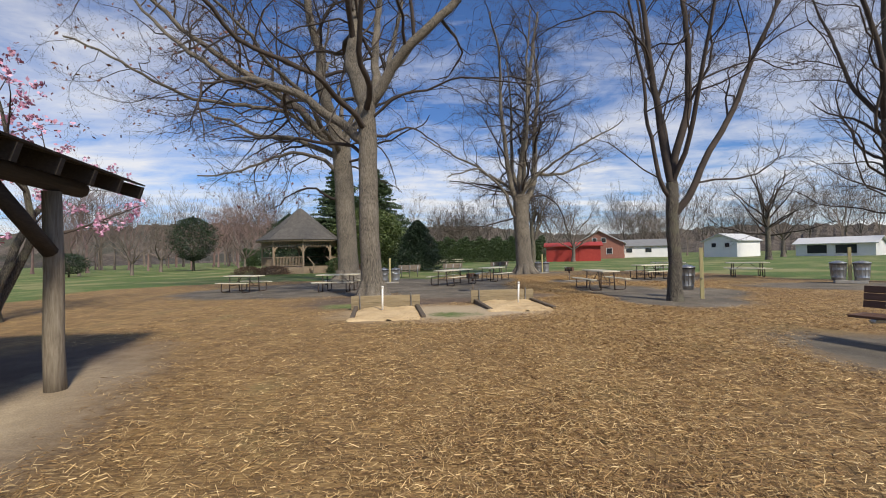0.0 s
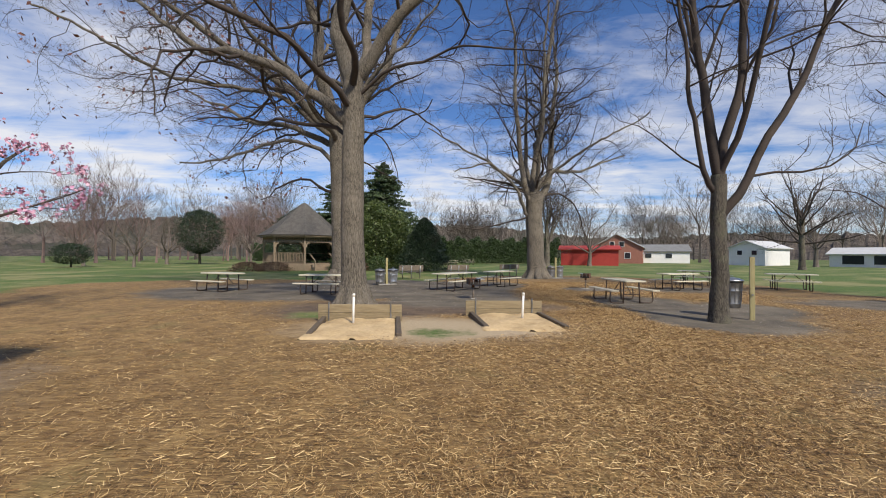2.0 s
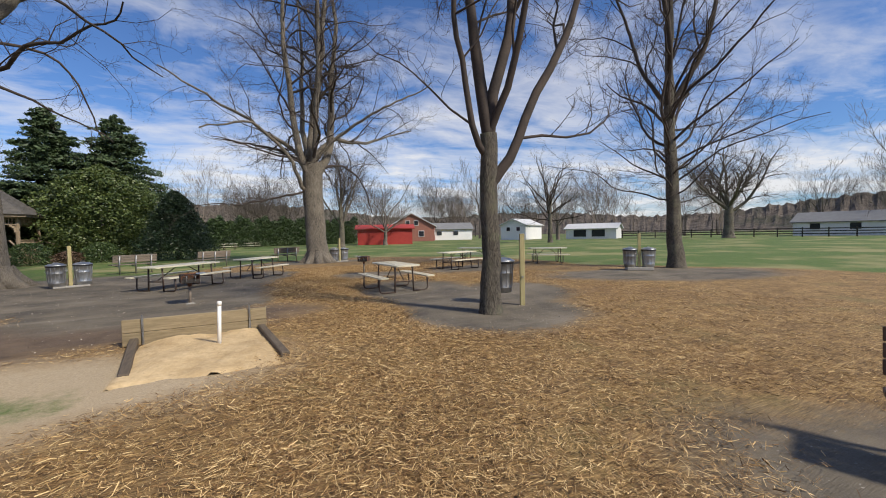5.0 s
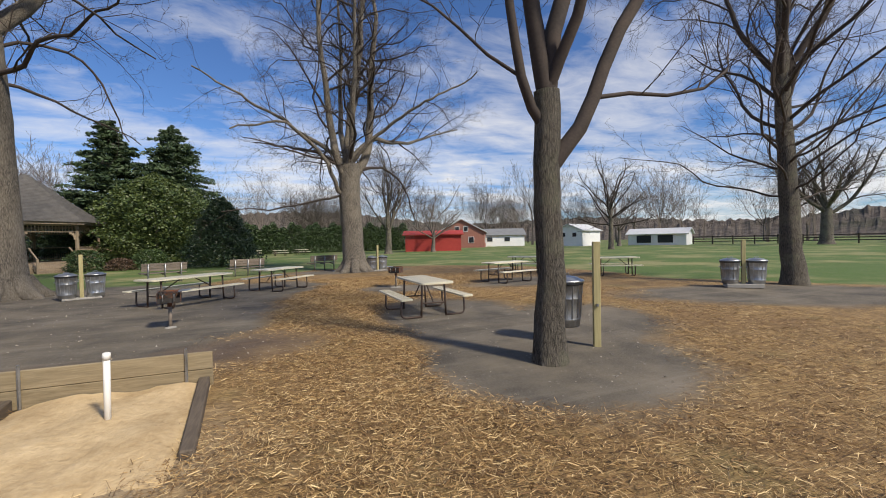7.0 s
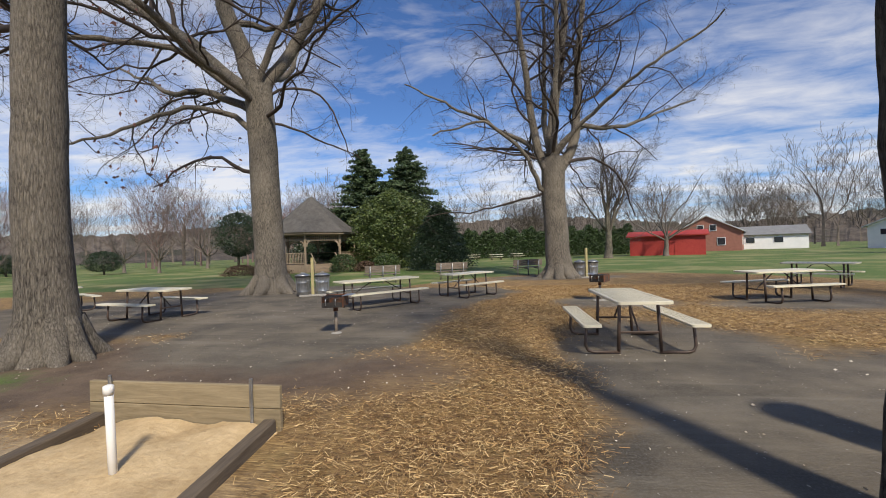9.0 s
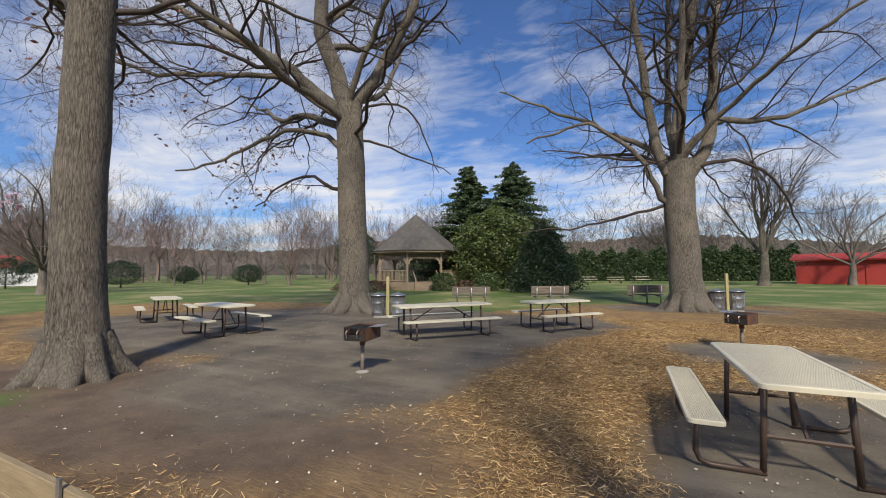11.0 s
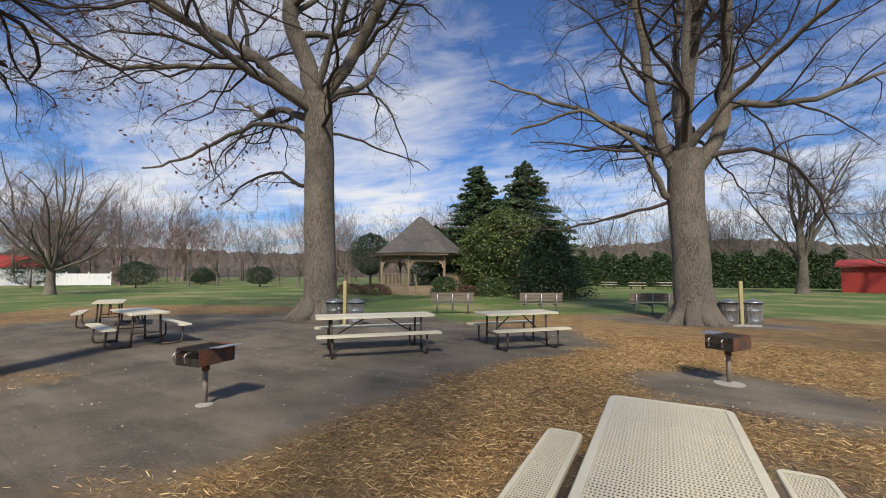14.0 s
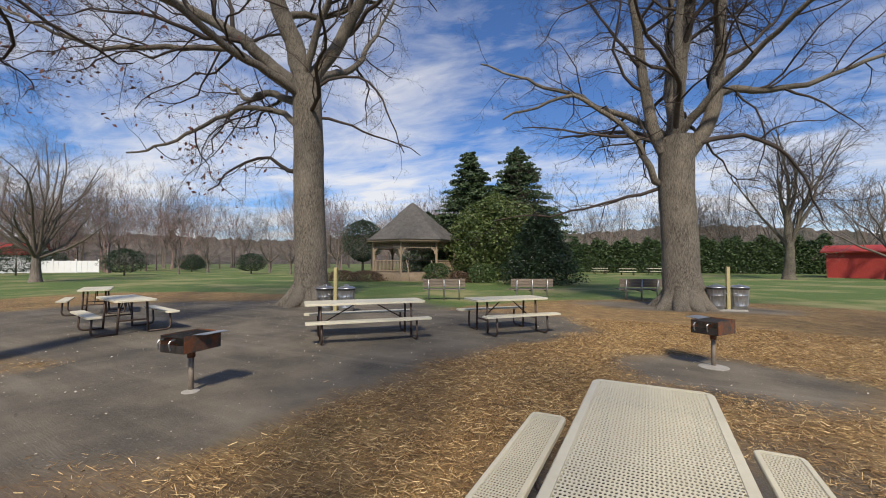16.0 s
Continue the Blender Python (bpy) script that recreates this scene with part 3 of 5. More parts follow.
def oak_by_lawn():
    g = Grower(5, 0.85)
    p = trunk_line(g, 0.59, 0.53, 8.5, (-0.2, 0.0), 1.45)
    for h, legs, r in [
        (8.3, [(200, 80, 1.5), (215, 72, 2.5), (160, 80, 6)], 0.40), (8.2, [(35, 55, 1.8), (30, 58, 2.2), (40, 70, 5)], 0.28),
        (8.0, [(200, 42, 1.2), (213, 36, 1.8), (208, 27, 2.4), (215, 20, 3), (205, 30, 3)], 0.27),
        (7.8, [(205, 35, 1.6), (215, 26, 1.9), (205, 0, 0.6), (225, -14, 2.3), (205, 4, 2.0), (210, 28, 3)], 0.16),
        (6.4, [(195, 42, 1.4), (210, 12, 1.3), (205, -25, 1.2), (215, -42, 1.4), (200, -14, 1.8)], 0.14),
        (4.9, [(200, 0, 0.8), (190, 30, 1.0), (215, -12, 1.0), (200, -35, 1.1)], 0.10),
        (7.1, [(30, -8, 0.8), (20, -38, 1.4), (40, -25, 1.4)], 0.07), (7.9, [(20, 30, 1.0), (25, -10, 1.2), (30, -62, 2.0)], 0.07),
        (7.5, [(165, 30, 2), (170, 12, 3), (160, 25, 4)], 0.20), (7.6, [(250, 30, 2), (262, 10, 3), (240, 25, 4)], 0.17), (8.2, [(110, 50, 2), (90, 40, 3), (100, 55, 4)], 0.2),
        (6.9, [(320, 20, 2), (330, -5, 2), (310, 10, 2)], 0.09), (8.3, [(330, 55, 2.5), (340, 45, 4)], 0.16)]:
        crooked(g, stem_at(p, h), legs, r)

    def extra(e, gr):
        far = [ln for ln in gr.thin if ln[0][-1][0] < -2]
        part("withered_foliage", leaf_mesh("withered_foliage", dead_leaves(far, 900, 0.12, 3), 0.10, M_DEAD, 4), None, e, "withered russet leaves clinging to twigs")["kind"] = "stuff"
    return tree_thing("oak_tree", g, (-4.55, 24.0, G), "huge bare oak with wide crooked limbs and a few russet leaves", M_BARK, M_TWIG_BACKLIT, "big oaks", extra, 8, 0.75)


def many_stemmed():
    g = Grower(9)
    p = trunk_line(g, 0.58, 0.57, 5.9, (-0.1, 0), 1.55)
    top = p[-1]
    for dx, dy, dz, legs, r in [
        (-0.34, -0.18, -0.5, [(200, 72, 1.0), (180, 88, 3), (200, 82, 6)], 0.22), (0.0, 0.05, -0.5, [(60, 88, 3), (30, 84, 7)], 0.30),
        (0.36, 0.2, -0.6, [(30, 58, 1.2), (35, 78, 2.5), (20, 86, 6)], 0.27), (0.05, 0.35, -0.4, [(110, 70, 3), (100, 80, 6)], 0.2), (0.0, -0.3, -0.3, [(290, 74, 3), (280, 82, 6)], 0.17)]:
        crooked(g, top + np.array([dx, dy, dz]), legs, r, wobble=0.07)
    for h, legs, r in [
        (4.1, [(205, 15, 0.8), (212, 66, 1.5), (205, 40, 1.3), (215, 22, 1.6), (200, -20, 1.6)], 0.14), (5.6, [(200, 5, 0.9), (210, 22, 1.2), (190, 10, 2.0)], 0.08),
        (5.9, [(30, 42, 1.2), (25, 25, 1.6), (32, 16, 3), (20, 24, 3)], 0.17), (5.5, [(30, 10, 0.8), (35, 8, 1.6), (30, -30, 1.2), (28, -54, 1.8)], 0.11),
        (4.3, [(200, -8, 1.2), (195, -20, 2.0), (210, -5, 2)], 0.07), (5.6, [(140, 30, 2), (150, 10, 3)], 0.12), (5.7, [(270, 35, 2), (260, 15, 3)], 0.11), (5.8, [(340, 40, 2), (330, 25, 4)], 0.13), (5.8, [(170, 45, 2), (185, 30, 4)], 0.14), (5.8, [(90, 35, 2), (80, 20, 4)], 0.12)]:
        crooked(g, stem_at(p, h), legs, r)
    return tree_thing("oak_tree", g, (7.48, 29.35, G), "massive bare tree dividing into many upright stems", M_BARK, M_TWIG_BACKLIT, "big oaks", None, 9, 0.68)


def forked_maple():
    g = Grower(14)
    p = trunk_line(g, 0.185, 0.165, 3.5, (-0.06, 0.0), 1.35, wob=0.012)
    for h, legs, r in [
        (2.45, [(-15, 50, 0.75), (-10, 68, 0.9), (-15, 58, 1.2), (-5, 66, 4)], 0.115), (3.4, [(170, 76, 0.6), (150, 88, 1.2), (165, 84, 6)], 0.12),
        (3.4, [(20, 78, 0.9), (-5, 68, 1.2), (30, 82, 5)], 0.125), (3.0, [(185, 48, 0.35), (175, 84, 0.8), (190, 78, 4)], 0.075),
        (3.45, [(280, 66, 1.4), (270, 74, 4)], 0.08), (3.4, [(80, 70, 1.4), (95, 78, 5)], 0.085)]:
        crooked(g, stem_at(p, h), legs, r, wobble=0.05, spread=0.7)
    return tree_thing("maple_tree", g, (7.30, 11.20, G), "slender dark-barked maple forking low into upright stems", M_BARK_DARK, M_TWIG_BACKLIT, "maples")


def tall_maple():
    g = Grower(21)
    p = trunk_line(g, 0.30, 0.20, 6.5, (-0.1, 0.1), 1.35)
    for i in range(24):
        h = 2.6 + i * 0.165
        g.limb(stem_at(p, h), aim(i * 137.5, 14 + i * 1.8), g.r.uniform(3.5, 6.0), 0.035 + 0.0018 * i, 3 if i % 2 else 2, 0.17, 0.02)
    for legs, r in [([(30, 82, 3), (60, 86, 6)], 0.18), ([(200, 64, 2), (190, 76, 6)], 0.12), ([(330, 62, 2), (340, 74, 6)], 0.12), ([(100, 60, 2), (90, 72, 5)], 0.1)]:
        crooked(g, p[-1], legs, r, wobble=0.06, spread=0.8)
    return tree_thing("maple_tree", g, (18.95, 14.72, G), "tall bare maple with a straight trunk and spreading boughs", M_BARK_DARK, M_TWIG_BACKLIT, "maples")


oak_by_pits()
oak_by_lawn()
many_stemmed()
forked_maple()
tall_maple()


def lawn_tree(seed, height, r0, fork, n, spread, level=3, dense=1.0):
    """A bare tree of the middle distance; returns its grower."""
    g = Grower(seed, dense)
    p = trunk_line(g, r0, r0 * 0.75, fork, (0, 0), 1.4, 6)
    for i in range(n):
        h = fork * ((0.75 if n != 18 else 0.4) + (0.25 if n != 18 else 0.6) * i / max(1, n - 1))
        k = min(np.searchsorted(p[:, 2], h), len(p) - 1)
        g.limb(p[k], aim(i * 137.5 + seed, spread + (80 - spread) * (i / n) ** 1.2), (height - fork) * g.r.uniform(0.75, 1.1), r0 * 0.36, level, 0.13, 0.03)
    return g


TREES = [  # seed, height, radius, fork, limbs, lowest angle, place, dark
    (31, 14, 0.42, 3.2, 10, 52, (16.2, 59.0), True), (32, 13, 0.32, 6.0, 18, 20, (43.5, 48.5), True),
    (33, 16, 0.75, 5.0, 10, 22, (73.0, 40.0), True), (34, 10, 0.28, 2.3, 9, 30, (23.5, 62.0), False),
    (35, 11, 0.33, 2.2, 17, 30, (-35.0, 25.0), False), (36, 11, 0.3, 3.0, 10, 30, (58.0, 62.0), False)]
for seed, hgt, r0, fork, n, spr, (tx, ty), dark in TREES:
    tree_thing("bare_tree", lawn_tree(seed, hgt, r0, fork, n, spr), (tx, ty, G), "bare winter tree standing on the lawn", M_BARK_DARK if dark else M_BARK_FAR, M_TWIG_BACKLIT if dark else M_TWIG_PALE, "lawn trees")


# small bare ornamental trees on the lawn
def ornamental(seed, at, s, label="small bare ornamental tree with fine grey twigs", twig=None):
    g = Grower(seed)
    p = trunk_line(g, 0.10 * s, 0.09 * s, 0.9 * s, (0, 0), 1.3, 4)
    for i in range(8):
        g.limb(p[-1 - i % 2], aim(i * 137.5, 30 + 5 * i), 2.4 * s, 0.05 * s, 3 if s > 1 else 2, 0.15, 0.03, kids=7)
    return tree_thing("ornamental_tree", g, (*at, G), label, M_BARK_FAR, twig or M_TWIG_PALE, "ornamental trees")


for i, (tx, ty, s) in enumerate([(-50, 47, 1.5), (-42, 51, 1.6), (-46, 41, 1.0), (-33, 47, 1.5), (-27, 62, 1.8), (-21, 66, 1.7), (-38, 60, 2.0)]):
    ornamental(50 + i, (tx, ty), s)

# pink magnolia in bloom behind the shelter
def blossom_tree():
    g = Grower(77, 0.7)
    for i in range(5):
        g.limb((0.1 * i - 0.2, 0.1 * (i % 2), -0.05), aim(i * 72 + 20, 62 + 4 * i), 6.5, 0.13, 3, 0.12, 0.02)

    def extra(e, gr):
        r = np.random.default_rng(2)
        tips = [ln[0][-1] for ln in gr.thin]
        c = np.array([tips[i] + r.normal(0, 0.06, 3) for i in r.integers(0, len(tips), 3800)])
        part("blossom", leaf_mesh("blossom", c, 0.055, M_PETAL, 5, 0, 0.8), None, e, "pink magnolia blossom")["kind"] = "stuff"
    return tree_thing("magnolia_tree", g, (-11.5, 10.8, G), "magnolia tree covered in pink blossom", M_BARK_DARK, M_TWIG_BACKLIT, "", extra)


blossom_tree()

# ---- evergreens, hedges and shrubs ----


def shell_points(r, n, shape):
    """Points in the outer part of a body of revolution: shape(f) is the radius at height fraction f."""
    f = r.random(n) ** 0.85
    a = r.uniform(0, 2 * np.pi, n)
    rad = np.array([shape(v) for v in f]) * (0.62 + 0.42 * r.random(n) ** 0.6)
    lump = (1 + 0.15 * np.sin(a * 3 + f * 13) * np.sin(f * 21 + a) + 0.13 * np.sin(a * 5 + f * 17) + 0.10 * np.sin(a * 9 - f * 31)) * (1 + 0.10 * np.abs(r.normal(0, 1, n)))
    return np.column_stack([np.cos(a) * rad * lump, np.sin(a) * rad * lump, f])


def evergreen(name, at, height, shape, n, size, mat, label, seed, ratio=0.45, stem=0.12, core=0.6, base=0.1, group=""):
    r = np.random.default_rng(seed)
    e = thing(name, pose(*at), label, "tree" if height > 2.4 else "shrub", group)
    tube_bm = tube(bmesh.new(), [(0, 0, -0.1), (0, 0, height * 0.35), (0, 0, height * 0.8)], [stem, stem * 0.7, stem * 0.2], 8)
    part("trunk", tube_bm, M_BARK_DARK, e, smooth=True)
    c = shell_points(r, n, shape)
    c[:, 2] = base + c[:, 2] * (height - base)
    inner = shell_points(r, n // 3, lambda f: shape(f) * core)
    inner[:, 2] = base + inner[:, 2] * (height - base) * 0.96
    part("crown", leaf_mesh("crown", np.concatenate([c, inner]), size, mat, seed + 1, 0.3, ratio), None, e)
    return e


def spruce(at, height, width, seed):
    """Whorls of drooping boughs, each with many needled sprays."""
    r = np.random.default_rng(seed)
    e = thing("spruce_tree", pose(*at), "tall dark green conifer with layered boughs", "tree", "evergreens")
    part("trunk", tube(bmesh.new(), [(0, 0, -0.1), (0, 0, height)], [0.22, 0.02], 8), M_BARK_DARK, e, smooth=True)
    pts = []
    z = 0.5
    while z < height:
        f = z / height
        reach = width * (1 - f) ** 0.68 * (0.75 + 0.3 * r.random()) + 0.12
        for k in range(int(11 + 8 * (1 - f))):
            a = r.uniform(0, 2 * np.pi)
            L = reach * r.uniform(0.55, 1.2)
            zb = z + r.uniform(-0.3, 0.3)
            m = int(40 + 120 * L / width)
            t = r.random(m) ** 0.7
            side = r.normal(0, 0.13 + 0.16 * (1 - t), m) * L * 0.55
            pts.append(np.column_stack([np.cos(a) * L * t - np.sin(a) * side, np.sin(a) * L * t + np.cos(a) * side, zb + 0.30 * L * t - 0.22 * L * t * t + r.normal(0, 0.06, m)]))
        z += 0.28 + 0.1 * r.random()
    part("crown", leaf_mesh("crown", np.concatenate(pts), 0.19, M_SPRUCE, seed, 0.35, 0.34), None, e)


spruce((-10.4, 50.0, G), 12.6, 5.6, 5)
spruce((-6.2, 52.2, G), 12.8, 6.4, 6)
round_top = lambda w: (lambda f: w * (1 - abs(2 * f - 0.8) ** 2.6 * 0.55) * math.sqrt(max(0.0, 1 - f ** 5)))
evergreen("magnolia_evergreen", (-6.2, 46.6, G), 7.7, round_top(3.7), 30000, 0.12, M_MAGNOLIA, "broad evergreen with glossy yellow-green leaves behind the gazebo", 3, 0.5, 0.16)
evergreen("evergreen_tree", (-17.5, 53.5, G), 7.4, round_top(2.8), 12000, 0.12, M_HOLLY, "dark rounded evergreen tree beyond the gazebo", 8, 0.5, 0.2)
evergreen("evergreen_tree", (-34.5, 62.0, G), 8.2, lambda f: 3.0 * max(0.0, math.sin(math.pi * min(1, max(0.0, f * 1.25 - 0.22)))) ** 0.6 + 0.05, 11000, 0.12, M_HOLLY, "dark round-headed evergreen tree on the lawn", 9, 0.5, 0.2)
evergreen("holly_bush", (-0.6, 40.6, G), 5.1, lambda f: 2.15 * (1 - f) ** 0.75 * (0.95 + 0.2 * min(1, f * 4)) + 0.10, 20000, 0.085, M_HOLLY, "dense dark conical holly near the gazebo", 10, 0.5)
ball = lambda w: (lambda f: w * math.sqrt(max(0.02, 1 - (2 * f - 0.95) ** 2)))
for i, (x, y, h, wd) in enumerate([(-8.6, 40.2, 1.45, 0.9), (-5.2, 41.2, 1.4, 0.9)]):
    evergreen("clipped_bush", (x, y, G), h, lambda f, q=wd: q * (1 - max(0.0, f - 0.55) ** 2 * 3.2) * 0.98, 3500, 0.055, M_YEW, "clipped dome-shaped evergreen bush beside the gazebo", 20 + i, 0.6, 0.04, 0.85, 0.0, "gazebo bushes")
for i, (x, y, h, wd) in enumerate([(-57, 29.5, 3.4, 2.0), (-46, 35.3, 3.0, 1.9), (-39, 46, 2.6, 1.6), (-54, 47, 2.6, 1.7), (-62, 52, 2.4, 2.0), (-70, 36, 3.0, 2.2), (-64, 22, 3.2, 2.2)]):
    evergreen("round_shrub", (x, y, G), h, ball(wd), 5500, 0.065, M_HOLLY, "round dark evergreen shrub on a short trunk on the lawn", 30 + i, 0.6, 0.1, 0.8, 0.35, "lawn shrubs")
for i, (x, y, wd) in enumerate([(-14.2, 38.6, 1.4), (-16.4, 38.2, 1.3), (-6.8, 40.6, 0.8)]):
    evergreen("low_shrub", (x, y, G), 0.85, lambda f, q=wd: q * math.sqrt(max(0.02, 1 - f ** 2)), 2600, 0.055, M_REDBUSH, "low reddish-brown shrub at the foot of the gazebo", 45 + i, 0.6, 0.03, 0.85, 0.0, "gazebo shrubs")


def hedge(a, b, height, depth, seed):
    r = np.random.default_rng(seed)
    a, b = np.array(a, float), np.array(b, float)
    L = np.linalg.norm(b - a)
    n = int(L * 2300)
    t, u = r.random(n), r.uniform(-1, 1, n)
    z = r.random(n) ** 0.8 * height * (1 + 0.10 * np.sin(t * L * 1.9) + 0.06 * np.sin(t * L * 4.7))
    side = np.array([-(b - a)[1], (b - a)[0]]) / L
    p = a + (b - a) * t[:, None] + side * (u * depth * (1 - 0.35 * (z / height) ** 2))[:, None]
    tagged(new("hedge", leaf_mesh("hedge", np.column_stack([p, G + z]), 0.15, M_HEDGE, seed, 0.3, 0.5)), "long tall dark green evergreen hedge at the lawn's edge", "hedge", "hedges", "stuff")


hedge((-9, 73), (24.5, 80.5), 4.4, 1.4, 1)
hedge((-40, 92), (-16, 86), 3.6, 1.4, 2)


# ---- far woods: bare trees massed along the edge of the park and on the rise ----


def far_wood():
    kinds = []
    for s in range(4):
        g = lawn_tree(90 + s, 13, 0.2, 3.5, 7, 38, 2, 0.48)
        v, f, off = [], [], 0
        for lines, k in ((g.thick, 3), (g.thin, 2)):
            for pts, rad in lines:
                n = len(pts)
                rad = np.maximum(rad, 0.014)
                if k == 2:
                    o = np.array([0.7, 0.7, 0.1])[None] * rad[:, None]
                    v.append(np.concatenate([pts - o, pts + o]))
                    q = np.arange(n - 1)
                    f.append(np.column_stack([q, q + 1, q + 1 + n, q + n]) + off)
                    off += 2 * n
                else:
                    ring = np.stack([pts + rad[:, None] * np.array([math.cos(a), math.sin(a), 0]) for a in (0, 2.1, 4.2)], 1).reshape(-1, 3)
                    v.append(ring)
                    q = (np.arange(n - 1) * 3)[:, None]
                    j = np.array([1, 2, 0])
                    f.append(np.stack([q + np.arange(3), q + j, q + j + 3, q + np.arange(3) + 3], -1).reshape(-1, 4) + off)
                    off += 3 * n
        kinds.append((np.concatenate(v), np.concatenate(f)))
    r = np.random.default_rng(4)
    for name, mat, lab, spots in (
        ("far_wood", M_TWIG_PALE, "distant belt of bare grey-brown woodland", [(az, r.uniform(92, 170), r.uniform(1.0, 1.6)) for az in r.uniform(-30, 205, 190)]),
        ("far_thicket", M_TWIG_RED, "reddish budding bare trees beyond the lawn", [(az, r.uniform(66, 115), r.uniform(0.7, 1.25)) for az in r.uniform(112, 190, 60)])):
        V, Fa, off = [], [], 0
        for az, d, s in spots:
            v, f = kinds[r.integers(0, 4)]
            a = r.uniform(0, 6.28)
            c, sn = math.cos(a), math.sin(a)
            x, y = 4 + d * math.cos(radians(az)), 18 + d * math.sin(radians(az))
            q = v * s
            V.append(np.column_stack([q[:, 0] * c - q[:, 1] * sn + x, q[:, 0] * sn + q[:, 1] * c + y, q[:, 2] + G + max(0, (d - 130) / 200) ** 2 * 6]))
            Fa.append(f + off)
            off += len(v)
        tagged(new(name, mesh_of(name, np.concatenate(V), np.concatenate(Fa), mat)), lab, "woodland", kind="stuff")


far_wood()


def wooded_hill(name, mat, d0, top, seed, az0=-60, az1=240, rough=0.12, low=-2):
    """A ridge beyond the park, its outline uneven with treetops."""
    r = np.random.default_rng(seed)
    az = np.linspace(az0, az1, 1400)
    k = top * (0.72 + 0.22 * np.sin(az * 0.045 + seed) + 0.10 * np.sin(az * 0.17 + 2 * seed)) + top * rough * (0.25 * np.sin(az * 3.1) * np.sin(az * 1.3) + 0.12 * np.sin(az * 7.3) + r.normal(0, 0.04, len(az)))
    rows = []
    for f, dd in ((low, -40), (0.25, -20), (0.6, -8), (1.0, 0), (0.3, 60)):
        z = k * f if f > 0 else np.full_like(k, f)
        jit = 0.8 * np.sin(az * 5.0 + dd)
        rows.append(np.column_stack([4 + (d0 + dd + jit) * np.cos(np.radians(az)), 18 + (d0 + dd + jit) * np.sin(np.radians(az)), z + r.normal(0, 0.12, len(az)) * (f > 0)]))
    n = len(az)
    i = (np.arange(4)[:, None] * n + np.arange(n - 1)).ravel()
    tagged(new(name, mesh_of(name, np.concatenate(rows), np.column_stack([i, i + 1, i + 1 + n, i + n]), mat)), "distant wooded hillside, brown in winter", "hill", kind="structure")


def hill_mat(name, a, b, c):
    def build(n):
        p = pos(n)
        s = n.add("ShaderNodeMapping", {"Vector": p, "Scale": (1, 1, 0.35)}).outputs[0]
        f = n.noise(s, 0.35, 8, 0.7)
        col = n.mix(n.map(f, 0.35, 0.68), a, b)
        col = n.mix(n.map(n.noise(p, 0.045, 4), 0.52, 0.62, 0, 0.6), col, c)
        finish(n, col, 1.0, 0, f, 1.0, 1.5)
    return material(name, build)


wooded_hill("backdrop_hill", hill_mat("winter_wood", (0.050, 0.042, 0.036), (0.17, 0.142, 0.122), (0.035, 0.045, 0.032)), 300, 26, 3, rough=0.14)
wooded_hill("backdrop_woods", hill_mat("near_wood", (0.040, 0.033, 0.027), (0.15, 0.122, 0.10), (0.022, 0.030, 0.016)), 205, 9.5, 5, rough=0.2)

# ---- buildings ----


def house(m, size, wall_h, roof_h, walls, roof_m, label, windows, door=None, name="house", over=0.4, roof_label=""):
    """Gabled along local x."""
    L, W = size
    e = thing(name, m, label, "building")
    bm = bmesh.new()
    box(bm, (0, 0, wall_h / 2), (L, W, wall_h))
    for s in (-1, 1):
        vs = [bm.verts.new(p) for p in ((s * L / 2, -W / 2, wall_h), (s * L / 2, W / 2, wall_h), (s * L / 2, 0, wall_h + roof_h))]
        bm.faces.new(vs)
    part("wall", bm, walls, e)
    ln = math.hypot(W / 2 + over, roof_h * (1 + 2 * over / W))
    ang = math.degrees(math.atan2(roof_h, W / 2))
    bm = bmesh.new()
    for s in (-1, 1):
        box(bm, (0, s * (W / 4 + over / 2), wall_h + roof_h / 2 - over * roof_h / W + 0.08), (L + 2 * over, ln, 0.14), (-s * ang, 0, 0))
    part("roof", bm, roof_m, e, roof_label)
    for x, y, z, w_, h_, face in windows:
        wn = part("window", boxed((x, y, z), (w_, 0.06, h_) if face == "x" else (0.06, w_, h_)), M_WHITE, e)
        part("pane", boxed((x, y - 0.02, z) if face == "x" else (x - 0.02, y, z), (w_ - 0.16, 0.06, h_ - 0.16) if face == "x" else (0.06, w_ - 0.16, h_ - 0.16)), M_GLASS, wn)
    if door:
        x, y, w_, h_, face = door
        part("door", boxed((x, y, h_ / 2), (w_, 0.08, h_) if face == "x" else (0.08, w_, h_)), M_RED if walls is M_RED else M_GLASS, e)
    return e


house(pose(25.4, 67.2, G, 0, 0, -20), (8.5, 5), 2.5, 0.55, M_RED, M_RED, "low red wooden barn at the edge of the lawn", [], (2, -2.52, 2.2, 2.1, "x"), "barn")
house(pose(40.2, 89.0, G, 0, 0, 62), (12, 9.5), 3.3, 2.6, M_BRICK, M_ROOF_PALE, "two-storey brick house with white gable trim", [(-6.03, -2, 1.6, 1.2, 1.3, "y"), (-6.03, 2.0, 1.6, 1.2, 1.3, "y"), (-6.03, -0.9, 3.9, 1.0, 1.1, "y"), (-6.03, 0.9, 3.9, 1.0, 1.1, "y"), (-3, -4.78, 1.6, 1.2, 1.3, "x"), (2, -4.78, 1.6, 1.2, 1.3, "x")], None, "house")
house(pose(58.2, 73.0, G, 0, 0, 28), (9, 5.5), 3.0, 1.2, M_WHITE, M_ROOF_PALE, "white metal-sided garage building", [(-4.53, 1, 2.2, 0.9, 0.9, "y"), (-4.53, -1.2, 2.2, 0.9, 0.9, "y")], None, "garage")
